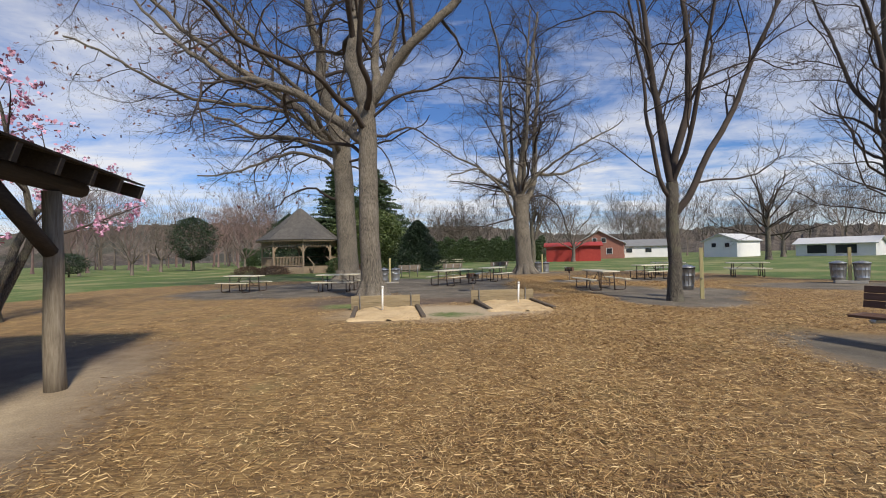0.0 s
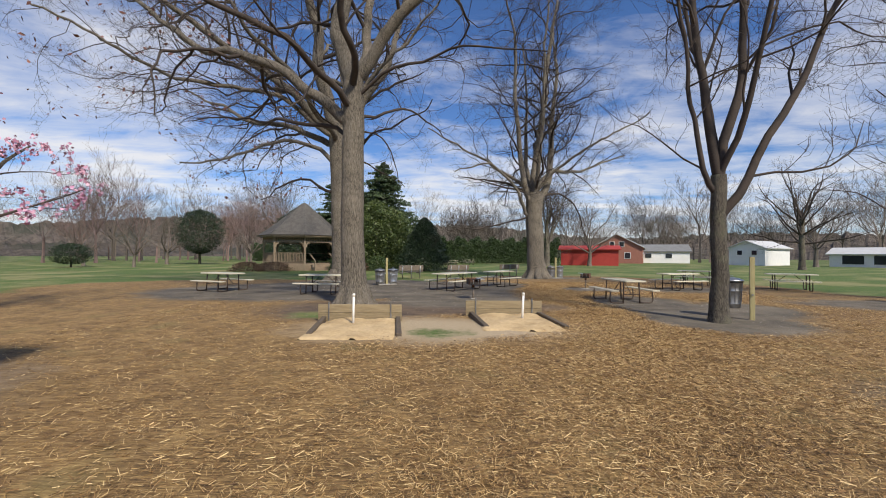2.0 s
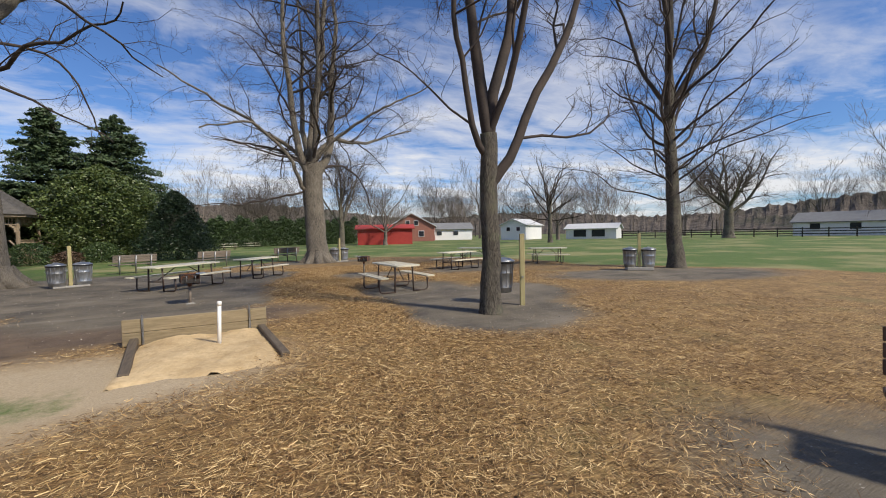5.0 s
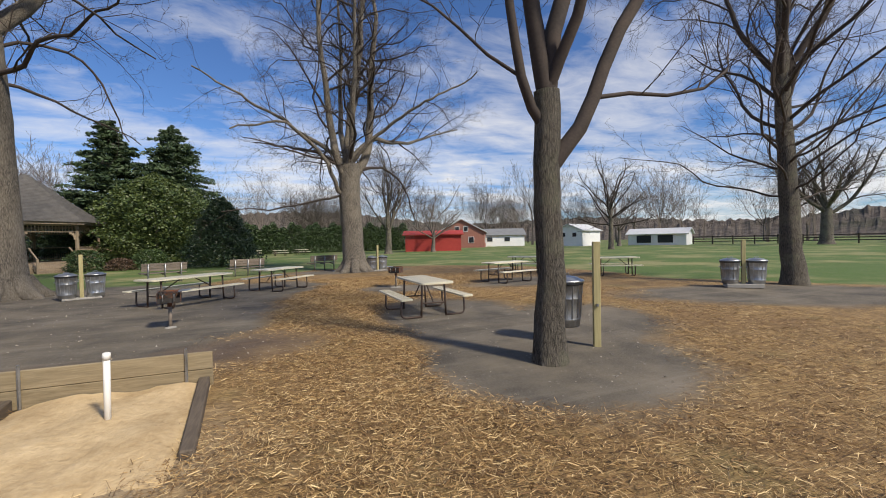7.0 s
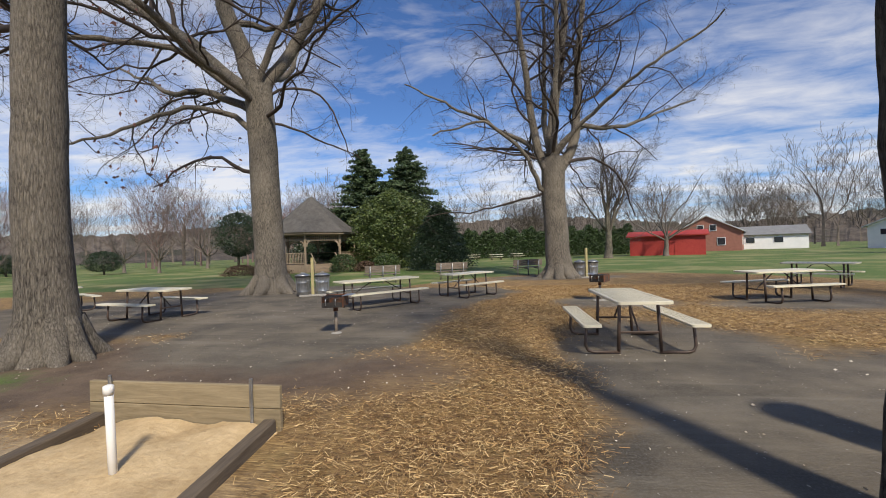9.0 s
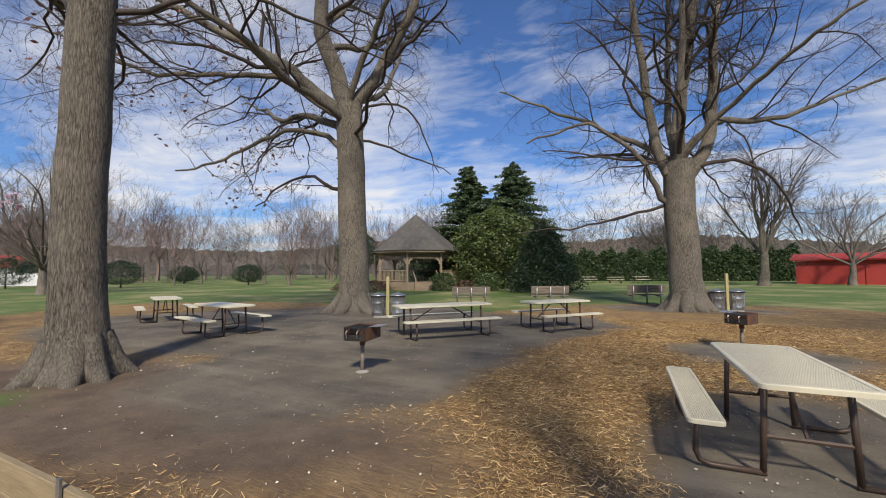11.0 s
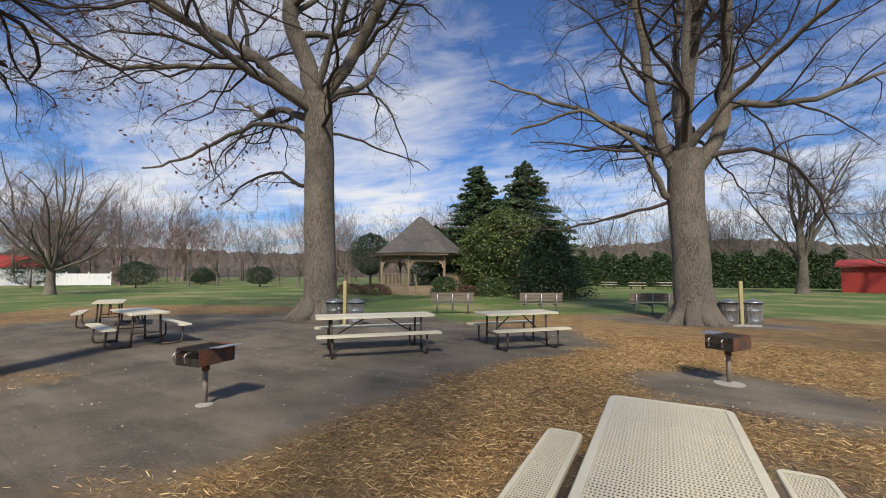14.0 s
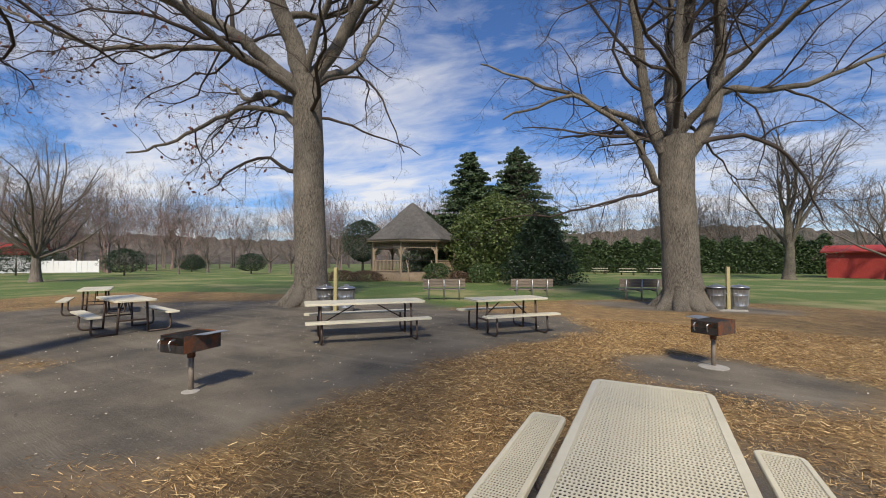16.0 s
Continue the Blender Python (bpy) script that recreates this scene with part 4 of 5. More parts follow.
house(pose(67.5, 62.0, G, 0, 0, -62), (9.5, 5), 2.0, 0.9, M_WHITE, M_ROOF_PALE, "long low white open-fronted shed", [(-2, -2.53, 1.1, 2.6, 1.5, "x"), (1.5, -2.53, 1.1, 2.6, 1.5, "x")], None, "shed")
house(pose(97.0, 28.5, G, 0, 0, -84), (22, 8), 2.4, 1.6, M_WHITE, M_ROOF, "long white bungalow with a grey roof", [(-8, -4.03, 1.6, 1.5, 1.2, "x"), (-3, -4.03, 1.6, 1.5, 1.2, "x"), (2, -4.03, 1.6, 1.5, 1.2, "x"), (6, -4.03, 1.6, 1.5, 1.2, "x")], None, "bungalow")
house(pose(50.0, 92.0, G, 0, 0, -20), (12, 6), 2.6, 1.4, M_WHITE, M_ROOF, "low white house with a grey roof among trees", [(-2, -3.03, 1.6, 1.4, 1.1, "x"), (2, -3.03, 1.6, 1.4, 1.1, "x")], None, "house")
house(pose(-92.0, 36.0, G, 0, 0, 60), (12, 7), 2.8, 1.8, M_WHITE, M_RED, "low white building with a red roof beyond the fence", [(-2, -3.53, 1.6, 1.4, 1.1, "x"), (2, -3.53, 1.6, 1.4, 1.1, "x")], None, "house")

# white vinyl fence at the far side of the lawn
e = thing("vinyl_fence", pose(-64, 37, G, 0, 0, 52), "white vinyl privacy fence behind the lawn", "fence")
for i in range(20):
    part("panel", boxed((-9.5 + i * 0.62, 0, 0.85), (0.60, 0.05, 1.6)), M_WHITE, e)
for i in range(6):
    part("post", boxed((-9.8 + i * 2.48, 0, 0.95), (0.13, 0.13, 1.9)), M_WHITE, e)

# dark board fence along the right-hand field
e = thing("rail_fence", pose(82, 34, G, 0, 0, -70), "dark wooden post-and-rail fence along the field", "fence")
for i in range(23):
    part("post", boxed((-33 + i * 3, 0, 0.75), (0.16, 0.16, 1.5)), M_RAIL, e)
for i in range(22):
    for z in (0.5, 0.9, 1.3):
        part("rail", boxed((-31.5 + i * 3, -0.09, z), (3.0, 0.05, 0.15)), M_RAIL, e)

# ---- gazebo ----


def gazebo(m):
    e = thing("gazebo", m, "octagonal wooden gazebo with a grey shingled peaked roof", "gazebo")
    R, FL, EV = 3.55, 0.62, 3.15
    oct_ = [(math.cos(radians(22.5 + 45 * k)), math.sin(radians(22.5 + 45 * k))) for k in range(8)]
    bm = bmesh.new()
    ring = [[bm.verts.new((c * R * 1.03, s * R * 1.03, z)) for c, s in oct_] for z in (-0.1, FL - 0.1, FL)]
    for a, b in zip(ring, ring[1:]):
        for k in range(8):
            bm.faces.new((a[k], a[(k + 1) % 8], b[(k + 1) % 8], b[k]))
    bm.faces.new(ring[-1])
    part("deck", bm, M_GAZ, e)
    for c, s in oct_:
        p = part("post", boxed((c * R, s * R, (FL + EV) / 2), (0.15, 0.15, EV - FL + 0.1), (0, 0, math.degrees(math.atan2(s, c))), 0.01), M_GAZ, e)
    prof = [(4.1, EV - 0.02), (3.2, EV + 0.62), (2.2, EV + 1.42), (1.2, EV + 2.3), (0.35, EV + 3.02), (0.02, EV + 3.25)]
    bm = bmesh.new()
    rows = [[bm.verts.new((c * r, s * r, z)) for c, s in oct_] for r, z in [(4.05, EV - 0.12)] + prof]
    for a, b in zip(rows, rows[1:]):
        for k in range(8):
            bm.faces.new((a[k], a[(k + 1) % 8], b[(k + 1) % 8], b[k]))
    bm.faces.new(rows[0][::-1])
    rf = part("roof", bm, M_SHINGLE, e)
    # courses of shingles, stepped
    bm = bmesh.new()
    for j in range(34):
        f = j / 34
        r0 = 4.12 * (1 - f) + 0.1
        z0 = float(np.interp(-r0, [-p[0] for p in prof], [p[1] for p in prof]))
        r1 = r0 - 0.135
        z1 = float(np.interp(-r1, [-p[0] for p in prof], [p[1] for p in prof]))
        a = [bm.verts.new((c * r0, s * r0, z0 + 0.035)) for c, s in oct_]
        b = [bm.verts.new((c * r1, s * r1, z1 + 0.012)) for c, s in oct_]
        d = [bm.verts.new((c * r0, s * r0, z0 + 0.005)) for c, s in oct_]
        for k in range(8):
            n = (k + 1) % 8
            bm.faces.new((a[k], a[n], b[n], b[k]))
            bm.faces.new((d[k], d[n], a[n], a[k]))
    part("shingle_course", bm, M_SHINGLE, rf)
    part("fascia", lathe_oct(4.1, EV - 0.16, 0.14, oct_), M_GAZ, rf)
    for k in range(8):
        a, b = Vector((*oct_[k], 0)) * R, Vector((*oct_[(k + 1) % 8], 0)) * R
        mid, ln = (a + b) / 2, (b - a).length
        ang = math.degrees(math.atan2((b - a).y, (b - a).x))
        part("header", boxed((mid.x, mid.y, EV - 0.18), (ln, 0.1, 0.14), (0, 0, ang)), M_GAZ, e)
        part("lower_header", boxed((mid.x, mid.y, EV - 0.62), (ln, 0.06, 0.07), (0, 0, ang)), M_GAZ, e)
        bm = bmesh.new()
        for i in range(17):
            q = a.lerp(b, (i + 0.5) / 17)
            box(bm, (q.x, q.y, EV - 0.41), (0.045, 0.035, 0.36), (0, 0, ang))
        part("fretwork", bm, M_GAZ, e)
        for q, w_ in ((a, b), (b, a)):
            d = (w_ - q).normalized()
            bm = bmesh.new()
            for i in range(4):
                t0 = i / 4 * math.pi / 2
                c = q + d * (0.1 + 0.36 * (1 - math.cos(t0)))
                box(bm, (c.x, c.y, EV - 1.05 + 0.38 * math.sin(t0)), (0.14, 0.05, 0.14), (0, 0, ang))
            part("bracket", bm, M_GAZ, e)
        if k != 5:
            rl = part("railing", boxed((mid.x, mid.y, FL + 0.92), (ln, 0.09, 0.06), (0, 0, ang)), M_GAZ, e)
            part("bottom_rail", boxed((mid.x, mid.y, FL + 0.12), (ln, 0.06, 0.06), (0, 0, ang)), M_GAZ, rl)
            bm = bmesh.new()
            for i in range(20):
                q = a.lerp(b, (i + 0.5) / 20)
                box(bm, (q.x, q.y, FL + 0.52), (0.04, 0.04, 0.78), (0, 0, ang))
            part("baluster", bm, M_GAZ, rl)
        else:
            d = mid.normalized()
            for i in range(3):
                c = mid + d * (0.2 + 0.3 * i)
                part("step", boxed((c.x, c.y, FL - 0.16 * (i + 1) - 0.1), (1.7, 0.32, 0.2), (0, 0, ang)), M_GAZ, e)
            t = (b - a).normalized()
            for s in (-1, 1):
                p0, p1 = mid + t * s * 0.95, mid + t * s * 0.95 + d * 1.15
                hr = part("handrail", tube(bmesh.new(), [(p0.x, p0.y, FL + 0.9), (p1.x, p1.y, 0.85)], 0.05, 4), M_GAZ, e)
                part("handrail_post", boxed((p1.x, p1.y, 0.42), (0.1, 0.1, 0.95), (0, 0, ang)), M_GAZ, hr)
    # side ramp rail towards the bushes
    d, t = Vector((math.cos(radians(-18)), math.sin(radians(-18)), 0)), Vector((math.sin(radians(18)), math.cos(radians(18)), 0))
    c = d * 4.3
    rp = part("ramp", boxed((c.x, c.y, 0.24), (1.9, 1.3, 0.12), (0, 14, -18)), M_GAZ, e)
    for s in (-0.65, 0.65):
        p0, p1 = d * 3.5 + t * s, d * 5.2 + t * s
        part("ramp_rail", tube(bmesh.new(), [(p0.x, p0.y, FL + 0.9), (p1.x, p1.y, 0.9)], 0.05, 4), M_GAZ, rp)
        for f in (0.1, 0.5, 1.0):
            q = p0.lerp(p1, f)
            part("ramp_post", boxed((q.x, q.y, 0.45 + 0.25 * (1 - f)), (0.08, 0.08, 0.95 + 0.5 * (1 - f))), M_GAZ, rp)
    return e


def lathe_oct(r, z, h, oct_):
    bm = bmesh.new()
    a = [bm.verts.new((c * r, s * r, z)) for c, s in oct_]
    b = [bm.verts.new((c * r, s * r, z + h)) for c, s in oct_]
    c_ = [bm.verts.new((c * (r - 0.04), s * (r - 0.04), z)) for c, s in oct_]
    for k in range(8):
        n = (k + 1) % 8
        bm.faces.new((a[k], a[n], b[n], b[k]))
        bm.faces.new((c_[k], c_[n], a[n], a[k]))
    return bm


gazebo(pose(-13.2, 43.8, G, 0, 0, 42) @ Matrix.Scale(1.08, 4))

# ---- picnic tables ----


def rounded(L, W, r, n=5):
    pts = []
    for cx, cy, a0 in ((L / 2 - r, W / 2 - r, 0), (-L / 2 + r, W / 2 - r, 90), (-L / 2 + r, -W / 2 + r, 180), (L / 2 - r, -W / 2 + r, 270)):
        for k in range(n + 1):
            a = radians(a0 + 90 * k / n)
            pts.append((cx + r * math.cos(a), cy + r * math.sin(a)))
    return pts


def slab(L, W, z, h, r, hollow=0.0):
    """A rounded plate; hollow leaves only a rim of that width."""
    bm = bmesh.new()
    o = rounded(L, W, r)
    soft = [(p[0] * (1 - 0.012 / L), p[1] * (1 - 0.012 / W)) for p in o]
    lo, mi, hi = ([bm.verts.new((*p, q)) for p in w_] for w_, q in ((o, z - h), (o, z - 0.006), (soft, z)))
    n = len(o)
    for k in range(n):
        j = (k + 1) % n
        bm.faces.new((lo[k], lo[j], mi[j], mi[k]))
        bm.faces.new((mi[k], mi[j], hi[j], hi[k]))
    if hollow:
        inn = rounded(L - 2 * hollow, W - 2 * hollow, max(0.01, r - hollow))
        a, b = [bm.verts.new((*p, z)) for p in inn], [bm.verts.new((*p, z - h)) for p in inn]
        for k in range(n):
            j = (k + 1) % n
            bm.faces.new((hi[k], hi[j], a[j], a[k]))
            bm.faces.new((a[k], a[j], b[j], b[k]))
            bm.faces.new((b[k], b[j], lo[j], lo[k]))
    else:
        bm.faces.new(hi)
        bm.faces.new(lo[::-1])
    return bm


def mesh_sheet(L, W, z, px, py, thick=0.004):
    """A sheet of punched metal: cells in staggered rows, each with an oblong hole."""
    nx, ny = int(L / px), int(W / py)
    ang = np.arange(8) * np.pi / 4
    outer = np.array([(0.5, 0), (0.5, 0.5), (0, 0.5), (-0.5, 0.5), (-0.5, 0), (-0.5, -0.5), (0, -0.5), (0.5, -0.5)]) * (px, py)
    inner = np.column_stack([np.cos(ang) * 0.39 * px, np.sin(ang) * 0.38 * py])
    I, J = np.meshgrid(np.arange(nx), np.arange(ny))
    cx = ((I + 0.5) * px - nx * px / 2).ravel()
    cy = ((J + 0.5) * py - ny * py / 2).ravel()
    c = np.column_stack([cx, cy])
    o, i_ = c[:, None] + outer[None], c[:, None] + inner[None] + (((I.ravel() % 2) - 0.5) * 0.22 * py)[:, None, None] * np.array([0, 1.0])
    v = np.concatenate([np.dstack([o, np.full(o.shape[:2], z)]), np.dstack([i_, np.full(o.shape[:2], z)]), np.dstack([i_, np.full(o.shape[:2], z - thick)])], 1).reshape(-1, 3)
    k = np.arange(8)
    j = (k + 1) % 8
    cell = np.concatenate([np.column_stack([k, j, j + 8, k + 8]), np.column_stack([k + 8, j + 8, j + 16, k + 16])])
    f = (np.arange(len(c))[:, None, None] * 24 + cell[None]).reshape(-1, 4)
    return mesh_of("mesh_sheet", v, f, M_CREAM)


def picnic_table(m, label, punched=False, L=1.83):
    e = thing("picnic_table", m, label, "picnic table", "picnic tables")
    if punched:
        top = part("tabletop", slab(1.83, 0.72, 0.76, 0.04, 0.07, 0.045), M_CREAM, e)
        part("mesh_sheet", mesh_sheet(1.75, 0.64, 0.757, 0.0245, 0.0165), None, top)
    else:
        top = part("tabletop", slab(L, 0.76, 0.76, 0.04, 0.07), M_CREAM, e)
    for s in (-1, 1):
        if punched:
            st = slab(1.83, 0.255, 0.455, 0.035, 0.05, 0.03)
            st.transform(Matrix.Translation((0, s * 0.675, 0)))
            st = part("seat", st, M_CREAM, e)
            sh = part("mesh_sheet", mesh_sheet(1.77, 0.20, 0.452, 0.0245, 0.0165), None, st)
            sh.location = (0, s * 0.675, 0)
        else:
            st = slab(L, 0.255, 0.455, 0.035, 0.05)
            st.transform(Matrix.Translation((0, s * 0.70, 0)))
            part("seat", st, M_CREAM, e)
    for x in (0.295 - L / 2, L / 2 - 0.295):
        for s in (-1, 1):
            part("leg", tube(bmesh.new(), [(x, s * 0.25, 0.725), (x, s * 0.28, 0.03)], 0.024, 8), M_BROWN, e, smooth=True)
            part("seat_support", tube(bmesh.new(), [(x, s * 0.70, 0.42), (x, s * 0.72, 0.12), (x, s * 0.69, 0.05), (x, s * 0.62, 0.026), (x, s * 0.26, 0.026)], 0.022, 8), M_BROWN, e, smooth=True)
        part("cross_bar", tube(bmesh.new(), [(x, -0.27, 0.30), (x, 0.27, 0.30)], 0.018, 6), M_BROWN, e)
        part("top_bar", boxed((x, 0, 0.712), (0.05, 0.62, 0.02)), M_BROWN, e)
        part("brace", tube(bmesh.new(), [(x, 0, 0.30), (x * 0.2, 0, 0.715)], 0.014, 6), M_BROWN, e)
    return e


picnic_table(pose(6.94, 15.44, G, 0, 0, 92), "cream perforated-metal picnic table with brown legs", True)
picnic_table(pose(1.42, 19.95, G, 0, 0, 49), "long cream-topped picnic table with brown legs on stone dust", False, 2.44)
first = None
for x, y, rot, lab in [(3.74, 22.15, 50, "on stone dust"), (-3.9, 17.85, 170, "on stone dust"), (-8.5, 19.0, 156, "beside the dust pad"), (11.8, 20.3, 15, "on its own dark pad"), (14.9, 23.7, -45, "on the grass"), (17.1, 20.3, -30, "on the grass"), (-0.4, 66.0, 20, "far off across the lawn"), (2.9, 63.8, 10, "far off across the lawn"), (5.6, 66.5, 30, "far off across the lawn")]:
    if first is None:
        first = picnic_table(pose(x, y, G, 0, 0, rot), "cream-topped picnic table with brown legs " + lab)
    else:
        tagged(copy_thing(first, pose(x, y, G, 0, 0, rot)), "cream-topped picnic table with brown legs " + lab)

# ---- pedestal grills ----


def grill(m, label, foot=0.2, shelf=1):
    e = thing("pedestal_grill", m, label, "grill", "pedestal grills")
    part("pipe", tube(bmesh.new(), [(0, 0, -0.1), (0, 0, 0.50)], 0.032, 12), M_PIPE, e, "weathered steel pipe", smooth=True)
    part("collar", tube(bmesh.new(), [(0, 0, 0.42), (0, 0, 0.52)], 0.045, 12), M_RUST, e, smooth=True)
    bm = bmesh.new()
    t = 0.006
    box(bm, (0, 0, 0.52), (0.50, 0.38, t))
    box(bm, (0, 0.19, 0.62), (0.50, t, 0.20))
    box(bm, (0, -0.19, 0.62), (0.50, t, 0.20))
    box(bm, (0.25, 0, 0.62), (t, 0.38, 0.20))
    fb = part("firebox", bm, M_SCORCH, e, "scorched and rusted steel firebox")
    part("front_edge", boxed((-0.25, 0, 0.565), (t, 0.38, 0.09)), M_GRILL, fb)
    g = part("grate", boxed((-0.02, -0.18, 0.705), (0.50, 0.012, 0.012)), M_GRILL, e, "sooty bar grate")
    for i in range(15):
        part("grate_bar", tube(bmesh.new(), [(-0.26, -0.17 + i * 0.0243, 0.705), (0.23, -0.17 + i * 0.0243, 0.705)], 0.005, 5), M_GRILL, g)
    part("shelf", boxed((0.06, shelf * 0.25, 0.722), (0.34, 0.20, 0.006), (4 * shelf, 0, 0)), M_GALV, e, "bright steel shelf plate")
    for s in (-0.09, 0.09):
        h = part("handle", tube(bmesh.new(), [(-0.26, s, 0.68), (-0.34, s, 0.68), (-0.36, s, 0.65), (-0.34, s, 0.57)], 0.009, 6), M_GALV_DARK, e)
        part("grip", tube(bmesh.new(), [(-0.29, s - 0.03, 0.685), (-0.29, s + 0.03, 0.685)], 0.016, 8), M_GRILL, h)
    part("footing", lathe(bmesh.new(), [(foot * 1.1, -0.05), (foot, 0.008), (foot * 0.5, 0.02), (0.03, 0.03)], 18), M_CONC, e, "concrete footing flush with the dust")
    return e


grill(pose(1.90, 16.12, G, 0, 0, 100), "rusty pedestal charcoal grill on a steel pipe in stone dust", 0.1, -1)
grill(pose(7.60, 20.62, G, 0, 0, 60), "sooty pedestal charcoal grill on a rusted pipe")

# ---- posts with paired bins ----


def bin_(m, mat, label, lid=True):
    e = thing("trash_can", m, label, "trash can", "trash cans")
    prof = [(0.20, 0.0), (0.21, 0.01), (0.215, 0.10), (0.222, 0.11), (0.222, 0.125), (0.218, 0.135), (0.235, 0.42), (0.242, 0.43), (0.242, 0.445), (0.237, 0.455), (0.25, 0.66), (0.262, 0.665), (0.262, 0.685), (0.25, 0.69)]
    bm = lathe(bmesh.new(), prof, 28)
    part("body", bm, mat, e, smooth=True)
    for i in range(14):
        a = 2 * math.pi * i / 14
        part("rib", tube(bmesh.new(), [(0.219 * math.cos(a), 0.219 * math.sin(a), 0.14), (0.249 * math.cos(a), 0.249 * math.sin(a), 0.65)], 0.012, 5), mat, e)
    part("liner", lathe(bmesh.new(), [(0.266, 0.645), (0.270, 0.66), (0.27, 0.70), (0.255, 0.705)], 22), M_BLACK, e, "black bin liner folded over the rim", smooth=True)
    ld = part("lid", lathe(bmesh.new(), [(0.278, 0.685), (0.278, 0.71), (0.25, 0.725), (0.20, 0.74), (0.19, 0.755), (0.08, 0.775), (0.02, 0.78)], 28), M_GALV, e, "dented galvanised lid", smooth=True)
    part("lid_handle", tube(bmesh.new(), [(-0.07, 0, 0.77), (-0.06, 0, 0.81), (0.06, 0, 0.81), (0.07, 0, 0.77)], 0.009, 6), M_GALV, ld)
    for s in (-1, 1):
        part("side_handle", tube(bmesh.new(), [(s * 0.24, -0.06, 0.53), (s * 0.285, -0.05, 0.50), (s * 0.285, 0.05, 0.50), (s * 0.24, 0.06, 0.53)], 0.008, 6), M_GALV, e)
    return e


def bin_post(at, rot, h, mats, label, lift=0.06):
    e = thing("bin_post", pose(*at, 0, 0, rot), label, "post", "bin posts")
    part("timber", boxed((0, 0, h / 2 - 0.1), (0.10, 0.10, h + 0.2), (0, 0, 0), 0.006), M_POST, e)
    part("hook_arm", boxed((0, 0, 0.62), (0.16, 0.03, 0.04)), M_GALV_DARK, e)
    for s, mt in zip((-1, 1), mats):
        b = pose(*at, 0, 0, rot) @ pose(s * 0.34, 0.02, lift, 0, 0, 30 * s)
        if mt is not None:
            bin_(b, mt, "lidded galvanised trash can with a black liner, hung on a post")
    if mats[0] is not None:
        part("support_plate", boxed((0, 0, lift / 2), (0.95, 0.42, lift), (0, 0, 0), 0.01), M_CONC, e, "low concrete slab under the bins")


bin_post((8.38, 11.55, G), 60, 1.55, (None, None), "square treated-timber post beside the maple", 0.02)
bin_(pose(8.16, 11.98, G + 0.25), M_GALV_DARK, "dark galvanised trash can with bagged lid hung beside the maple")
bin_post((-2.0, 22.6, G), 25, 1.4, (M_GALV_DARK, M_GALV), "square treated-timber post with two trash cans")
bin_post((8.68, 29.1, G), 20, 1.42, (M_GALV_DARK, M_GALV), "square treated-timber post with two trash cans")
bin_post((17.0, 15.0, G), -40, 1.45, (M_GALV_DARK, M_GALV), "square treated-timber post with two trash cans", 0.12)

# ---- benches ----


def bench(m, label, slat, length=1.8, legs=2, steel=None):
    """Back towards +y, seat towards -y."""
    e = thing("park_bench", m, label, "bench", "park benches")
    steel = steel or M_GALV_DARK
    n = legs
    for i in range(n):
        x = -length * 0.36 + i * length * 0.72 / (n - 1)
        part("upright", tube(bmesh.new(), [(x, 0.085, -0.1), (x, 0.085, 0.42), (x, 0.155, 0.84)], 0.034, 10), steel, e, smooth=True)
        part("seat_arm", tube(bmesh.new(), [(x, 0.03, 0.36), (x, -0.36, 0.38), (x, -0.42, 0.385)], 0.035, 10), steel, e, smooth=True)
    for j in range(3):
        part("seat_slat", boxed((0, -0.36 + 0.155 * j, 0.435), (length, 0.145, 0.04), (0, 0, 0), 0.006), slat, e)
    for j in range(3):
        z = 0.585 + 0.115 * j
        part("back_slat", boxed((0, 0.02 + (z - 0.42) * 0.18, z), (length, 0.04, 0.108), (-10, 0, 0), 0.006), slat, e)
    for i in range(n):
        x = -length * 0.36 + i * length * 0.72 / (n - 1)
        for j in range(3):
            part("bolt", tube(bmesh.new(), [(x, -0.034 + (0.165 + 0.115 * j) * 0.18, 0.585 + 0.115 * j), (x, -0.018 + (0.165 + 0.115 * j) * 0.18, 0.585 + 0.115 * j)], 0.012, 6), M_GALV, e)
    return e


bench(pose(7.10, 4.70, G, 0, 0, -71), "brown slatted park bench on steel posts beside a worn patch", M_SLAT, 2.0, 2, M_GALV)
for x, y, rot in [(-1.1, 27.9, 210), (2.05, 29.7, 210), (6.0, 31.9, 205)]:
    bench(pose(x, y, G, 0, 0, rot), "faded grey-brown slatted bench facing the gazebo", M_SLAT_GREY, 1.75, 3)

# ---- horseshoe pits ----


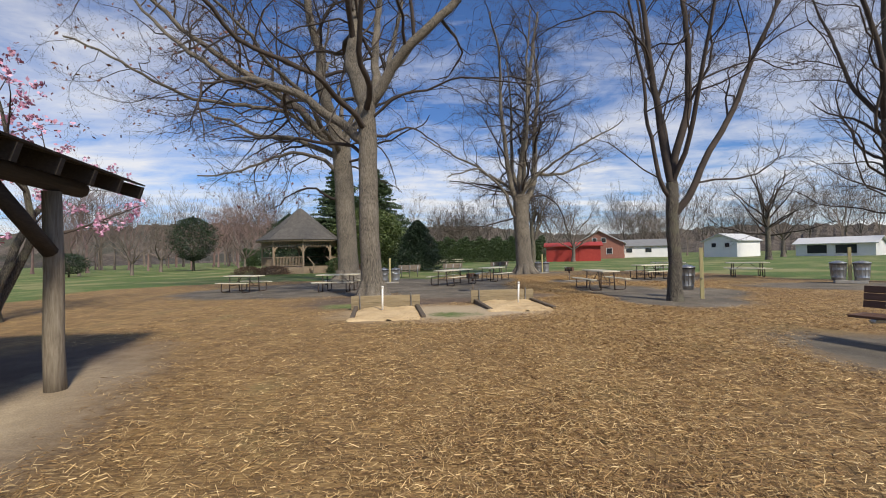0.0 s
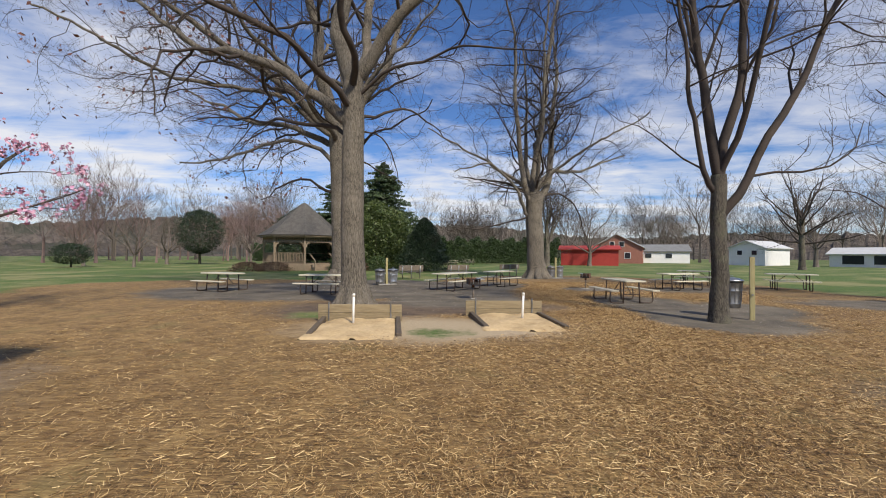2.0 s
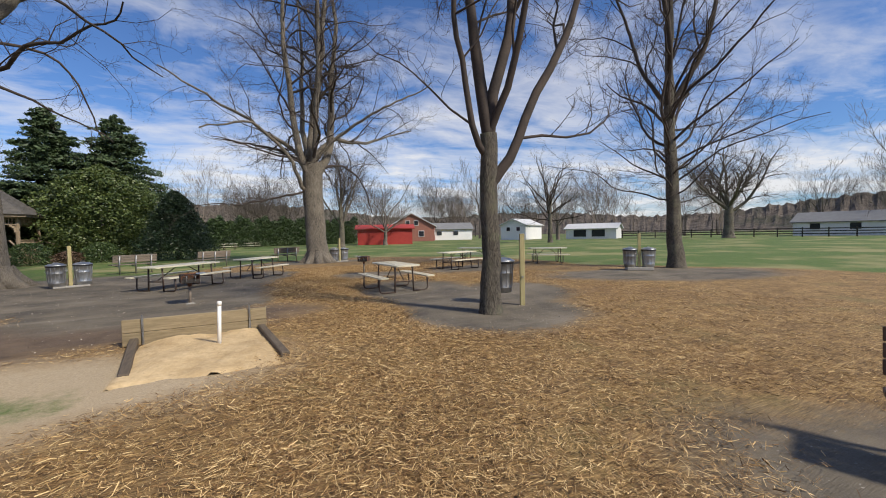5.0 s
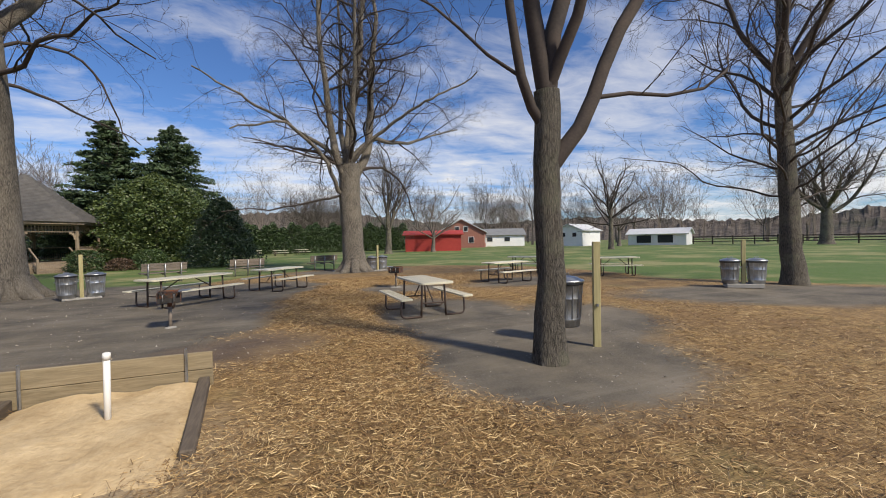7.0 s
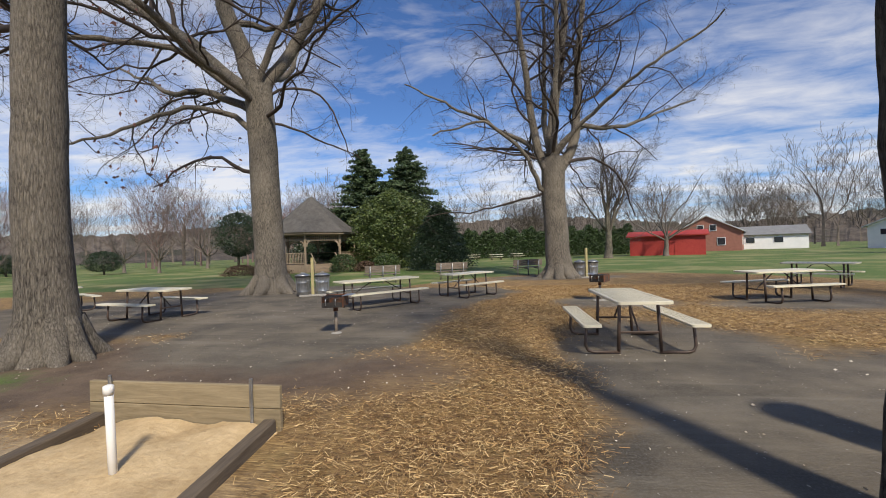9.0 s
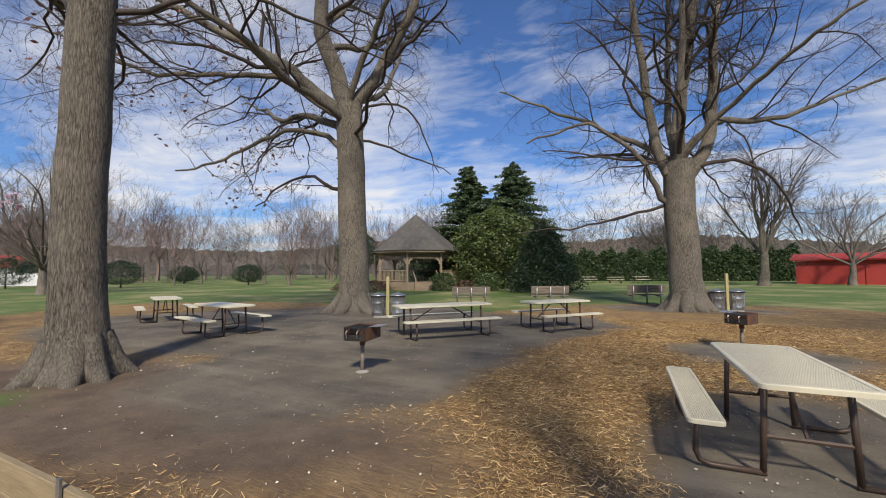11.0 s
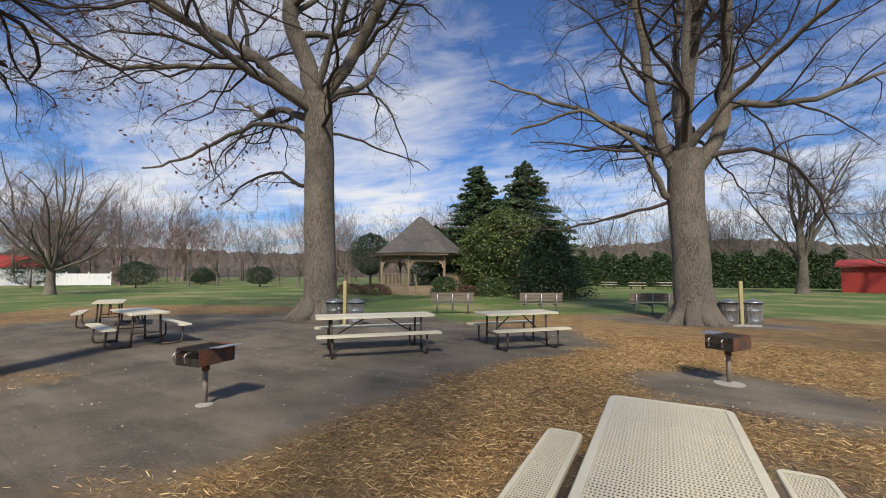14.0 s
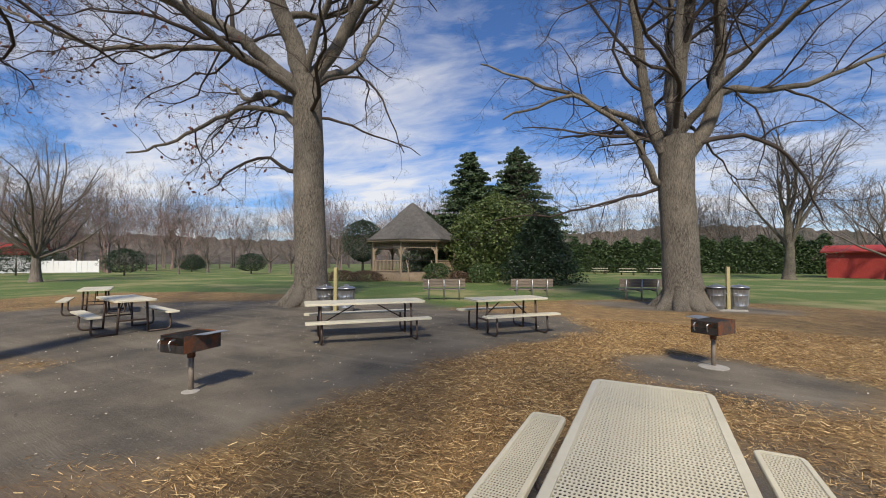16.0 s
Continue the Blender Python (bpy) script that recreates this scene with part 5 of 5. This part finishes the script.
def pit(m, sides, label):
    e = thing("horseshoe_pit", m, label, "horseshoe pit", "horseshoe pits")
    n = 26
    xs, ys = np.linspace(-0.80, 1.02, n), np.linspace(-1.0, 1.05, n)
    X, Y = np.meshgrid(xs, ys)
    r = np.random.default_rng(5)
    edge = np.minimum(np.minimum(X + 0.80, 1.02 - X) * 3, np.minimum(Y + 1.0 + 0.04 * np.sin(X * 6), 3) * 1.2)
    Z = 0.015 + 0.06 * np.clip(edge, 0, 1) + r.normal(0, 0.006, X.shape) + 0.02 * np.sin(X * 7) * np.sin(Y * 5)
    Z[edge <= 0.04] = -0.03
    i = (np.arange(n - 1)[:, None] * n + np.arange(n - 1)).ravel()
    part("sand_bed", mesh_of("sand_bed", np.column_stack([X.ravel(), Y.ravel(), Z.ravel()]), np.column_stack([i, i + 1, i + 1 + n, i + n]), M_SAND, True), None, e, "raked yellow sand")
    for j in range(2):
        part("backboard", boxed((0, 1.09, 0.10 + 0.2 * j), (1.95, 0.045, 0.195), (0, 0, 0), 0.006), M_BOARD, e)
    for x in (-0.72, 0.72):
        part("stake", tube(bmesh.new(), [(x, 1.05, -0.1), (x, 1.05, 0.46)], 0.016, 6), M_GALV_DARK, e)
    for s in sides:
        part("side_timber", boxed((0.12 + s * 0.86, 0.2, 0.02), (0.11, 1.72, 0.15), (2, 0, 6), 0.012), M_TIMBER, e)
    return e


def pvc(at, h, lean, group="pit markers"):
    e = thing("marker_pipe", pose(*at, lean, lean * 0.6, 0), "white plastic pipe standing upright in the sand pit", "pipe", group)
    part("pipe", tube(bmesh.new(), [(0, 0, -0.1), (0, 0, h)], 0.026, 14), M_PVC, e, smooth=True)
    part("cap", lathe(bmesh.new(), [(0.031, h - 0.05), (0.031, h + 0.005), (0.02, h + 0.012)], 14), M_PVC, e, smooth=True)


pit(pose(2.31, 10.95, G, 0, 0, 0), (-1, 1), "horseshoe pit of yellow sand with a weathered plank backboard")
pit(pose(-1.20, 10.10, G, 0, 0, 0), (1, -1), "horseshoe pit of yellow sand with dark side timbers")
pvc((2.60, 11.15, G + 0.04), 0.64, 3)
pvc((-1.23, 10.55, G + 0.04), 0.66, 2)

# ---- log shelter at the start of the walk ----


def shelter(m):
    """Local x runs along the eave, away from the walker; y points in under the roof."""
    e = thing("picnic_shelter", m, "rustic open shelter of peeled logs with a dark plank roof", "shelter")
    for x in (0.0, -3.4, -6.8):
        for y in (0.45, 4.6):
            if x == 0.0 or y > 1 or x < -3:
                part("post", tube(bmesh.new(), [(x + 0.04, y, -0.1), (x, y, 0.6), (x + 0.02, y, 1.5), (x - 0.01, y, 2.45)], [0.115, 0.105, 0.10, 0.095], 12), M_LOG, e, "peeled grey log post", smooth=True)
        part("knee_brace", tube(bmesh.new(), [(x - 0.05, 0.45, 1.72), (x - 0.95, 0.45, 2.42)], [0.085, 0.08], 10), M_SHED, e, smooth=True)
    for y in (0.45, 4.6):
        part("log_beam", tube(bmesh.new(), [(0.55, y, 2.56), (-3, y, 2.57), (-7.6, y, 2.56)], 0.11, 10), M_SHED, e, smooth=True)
    for i in range(14):
        x = 1.15 - i * 0.62
        for s, y0 in ((1, 0.02), (-1, 5.03)):
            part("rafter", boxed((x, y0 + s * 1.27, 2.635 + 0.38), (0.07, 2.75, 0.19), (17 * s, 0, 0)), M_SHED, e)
    for i in range(18):
        f = (i + 0.5) / 18
        for s, y0 in ((1, -0.05), (-1, 5.10)):
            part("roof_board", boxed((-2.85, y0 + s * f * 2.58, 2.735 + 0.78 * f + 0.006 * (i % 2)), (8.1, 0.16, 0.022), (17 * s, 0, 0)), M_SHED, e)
    return e


shelter(pose(-4.15, 4.82, 0.05, 0, 0, 102))
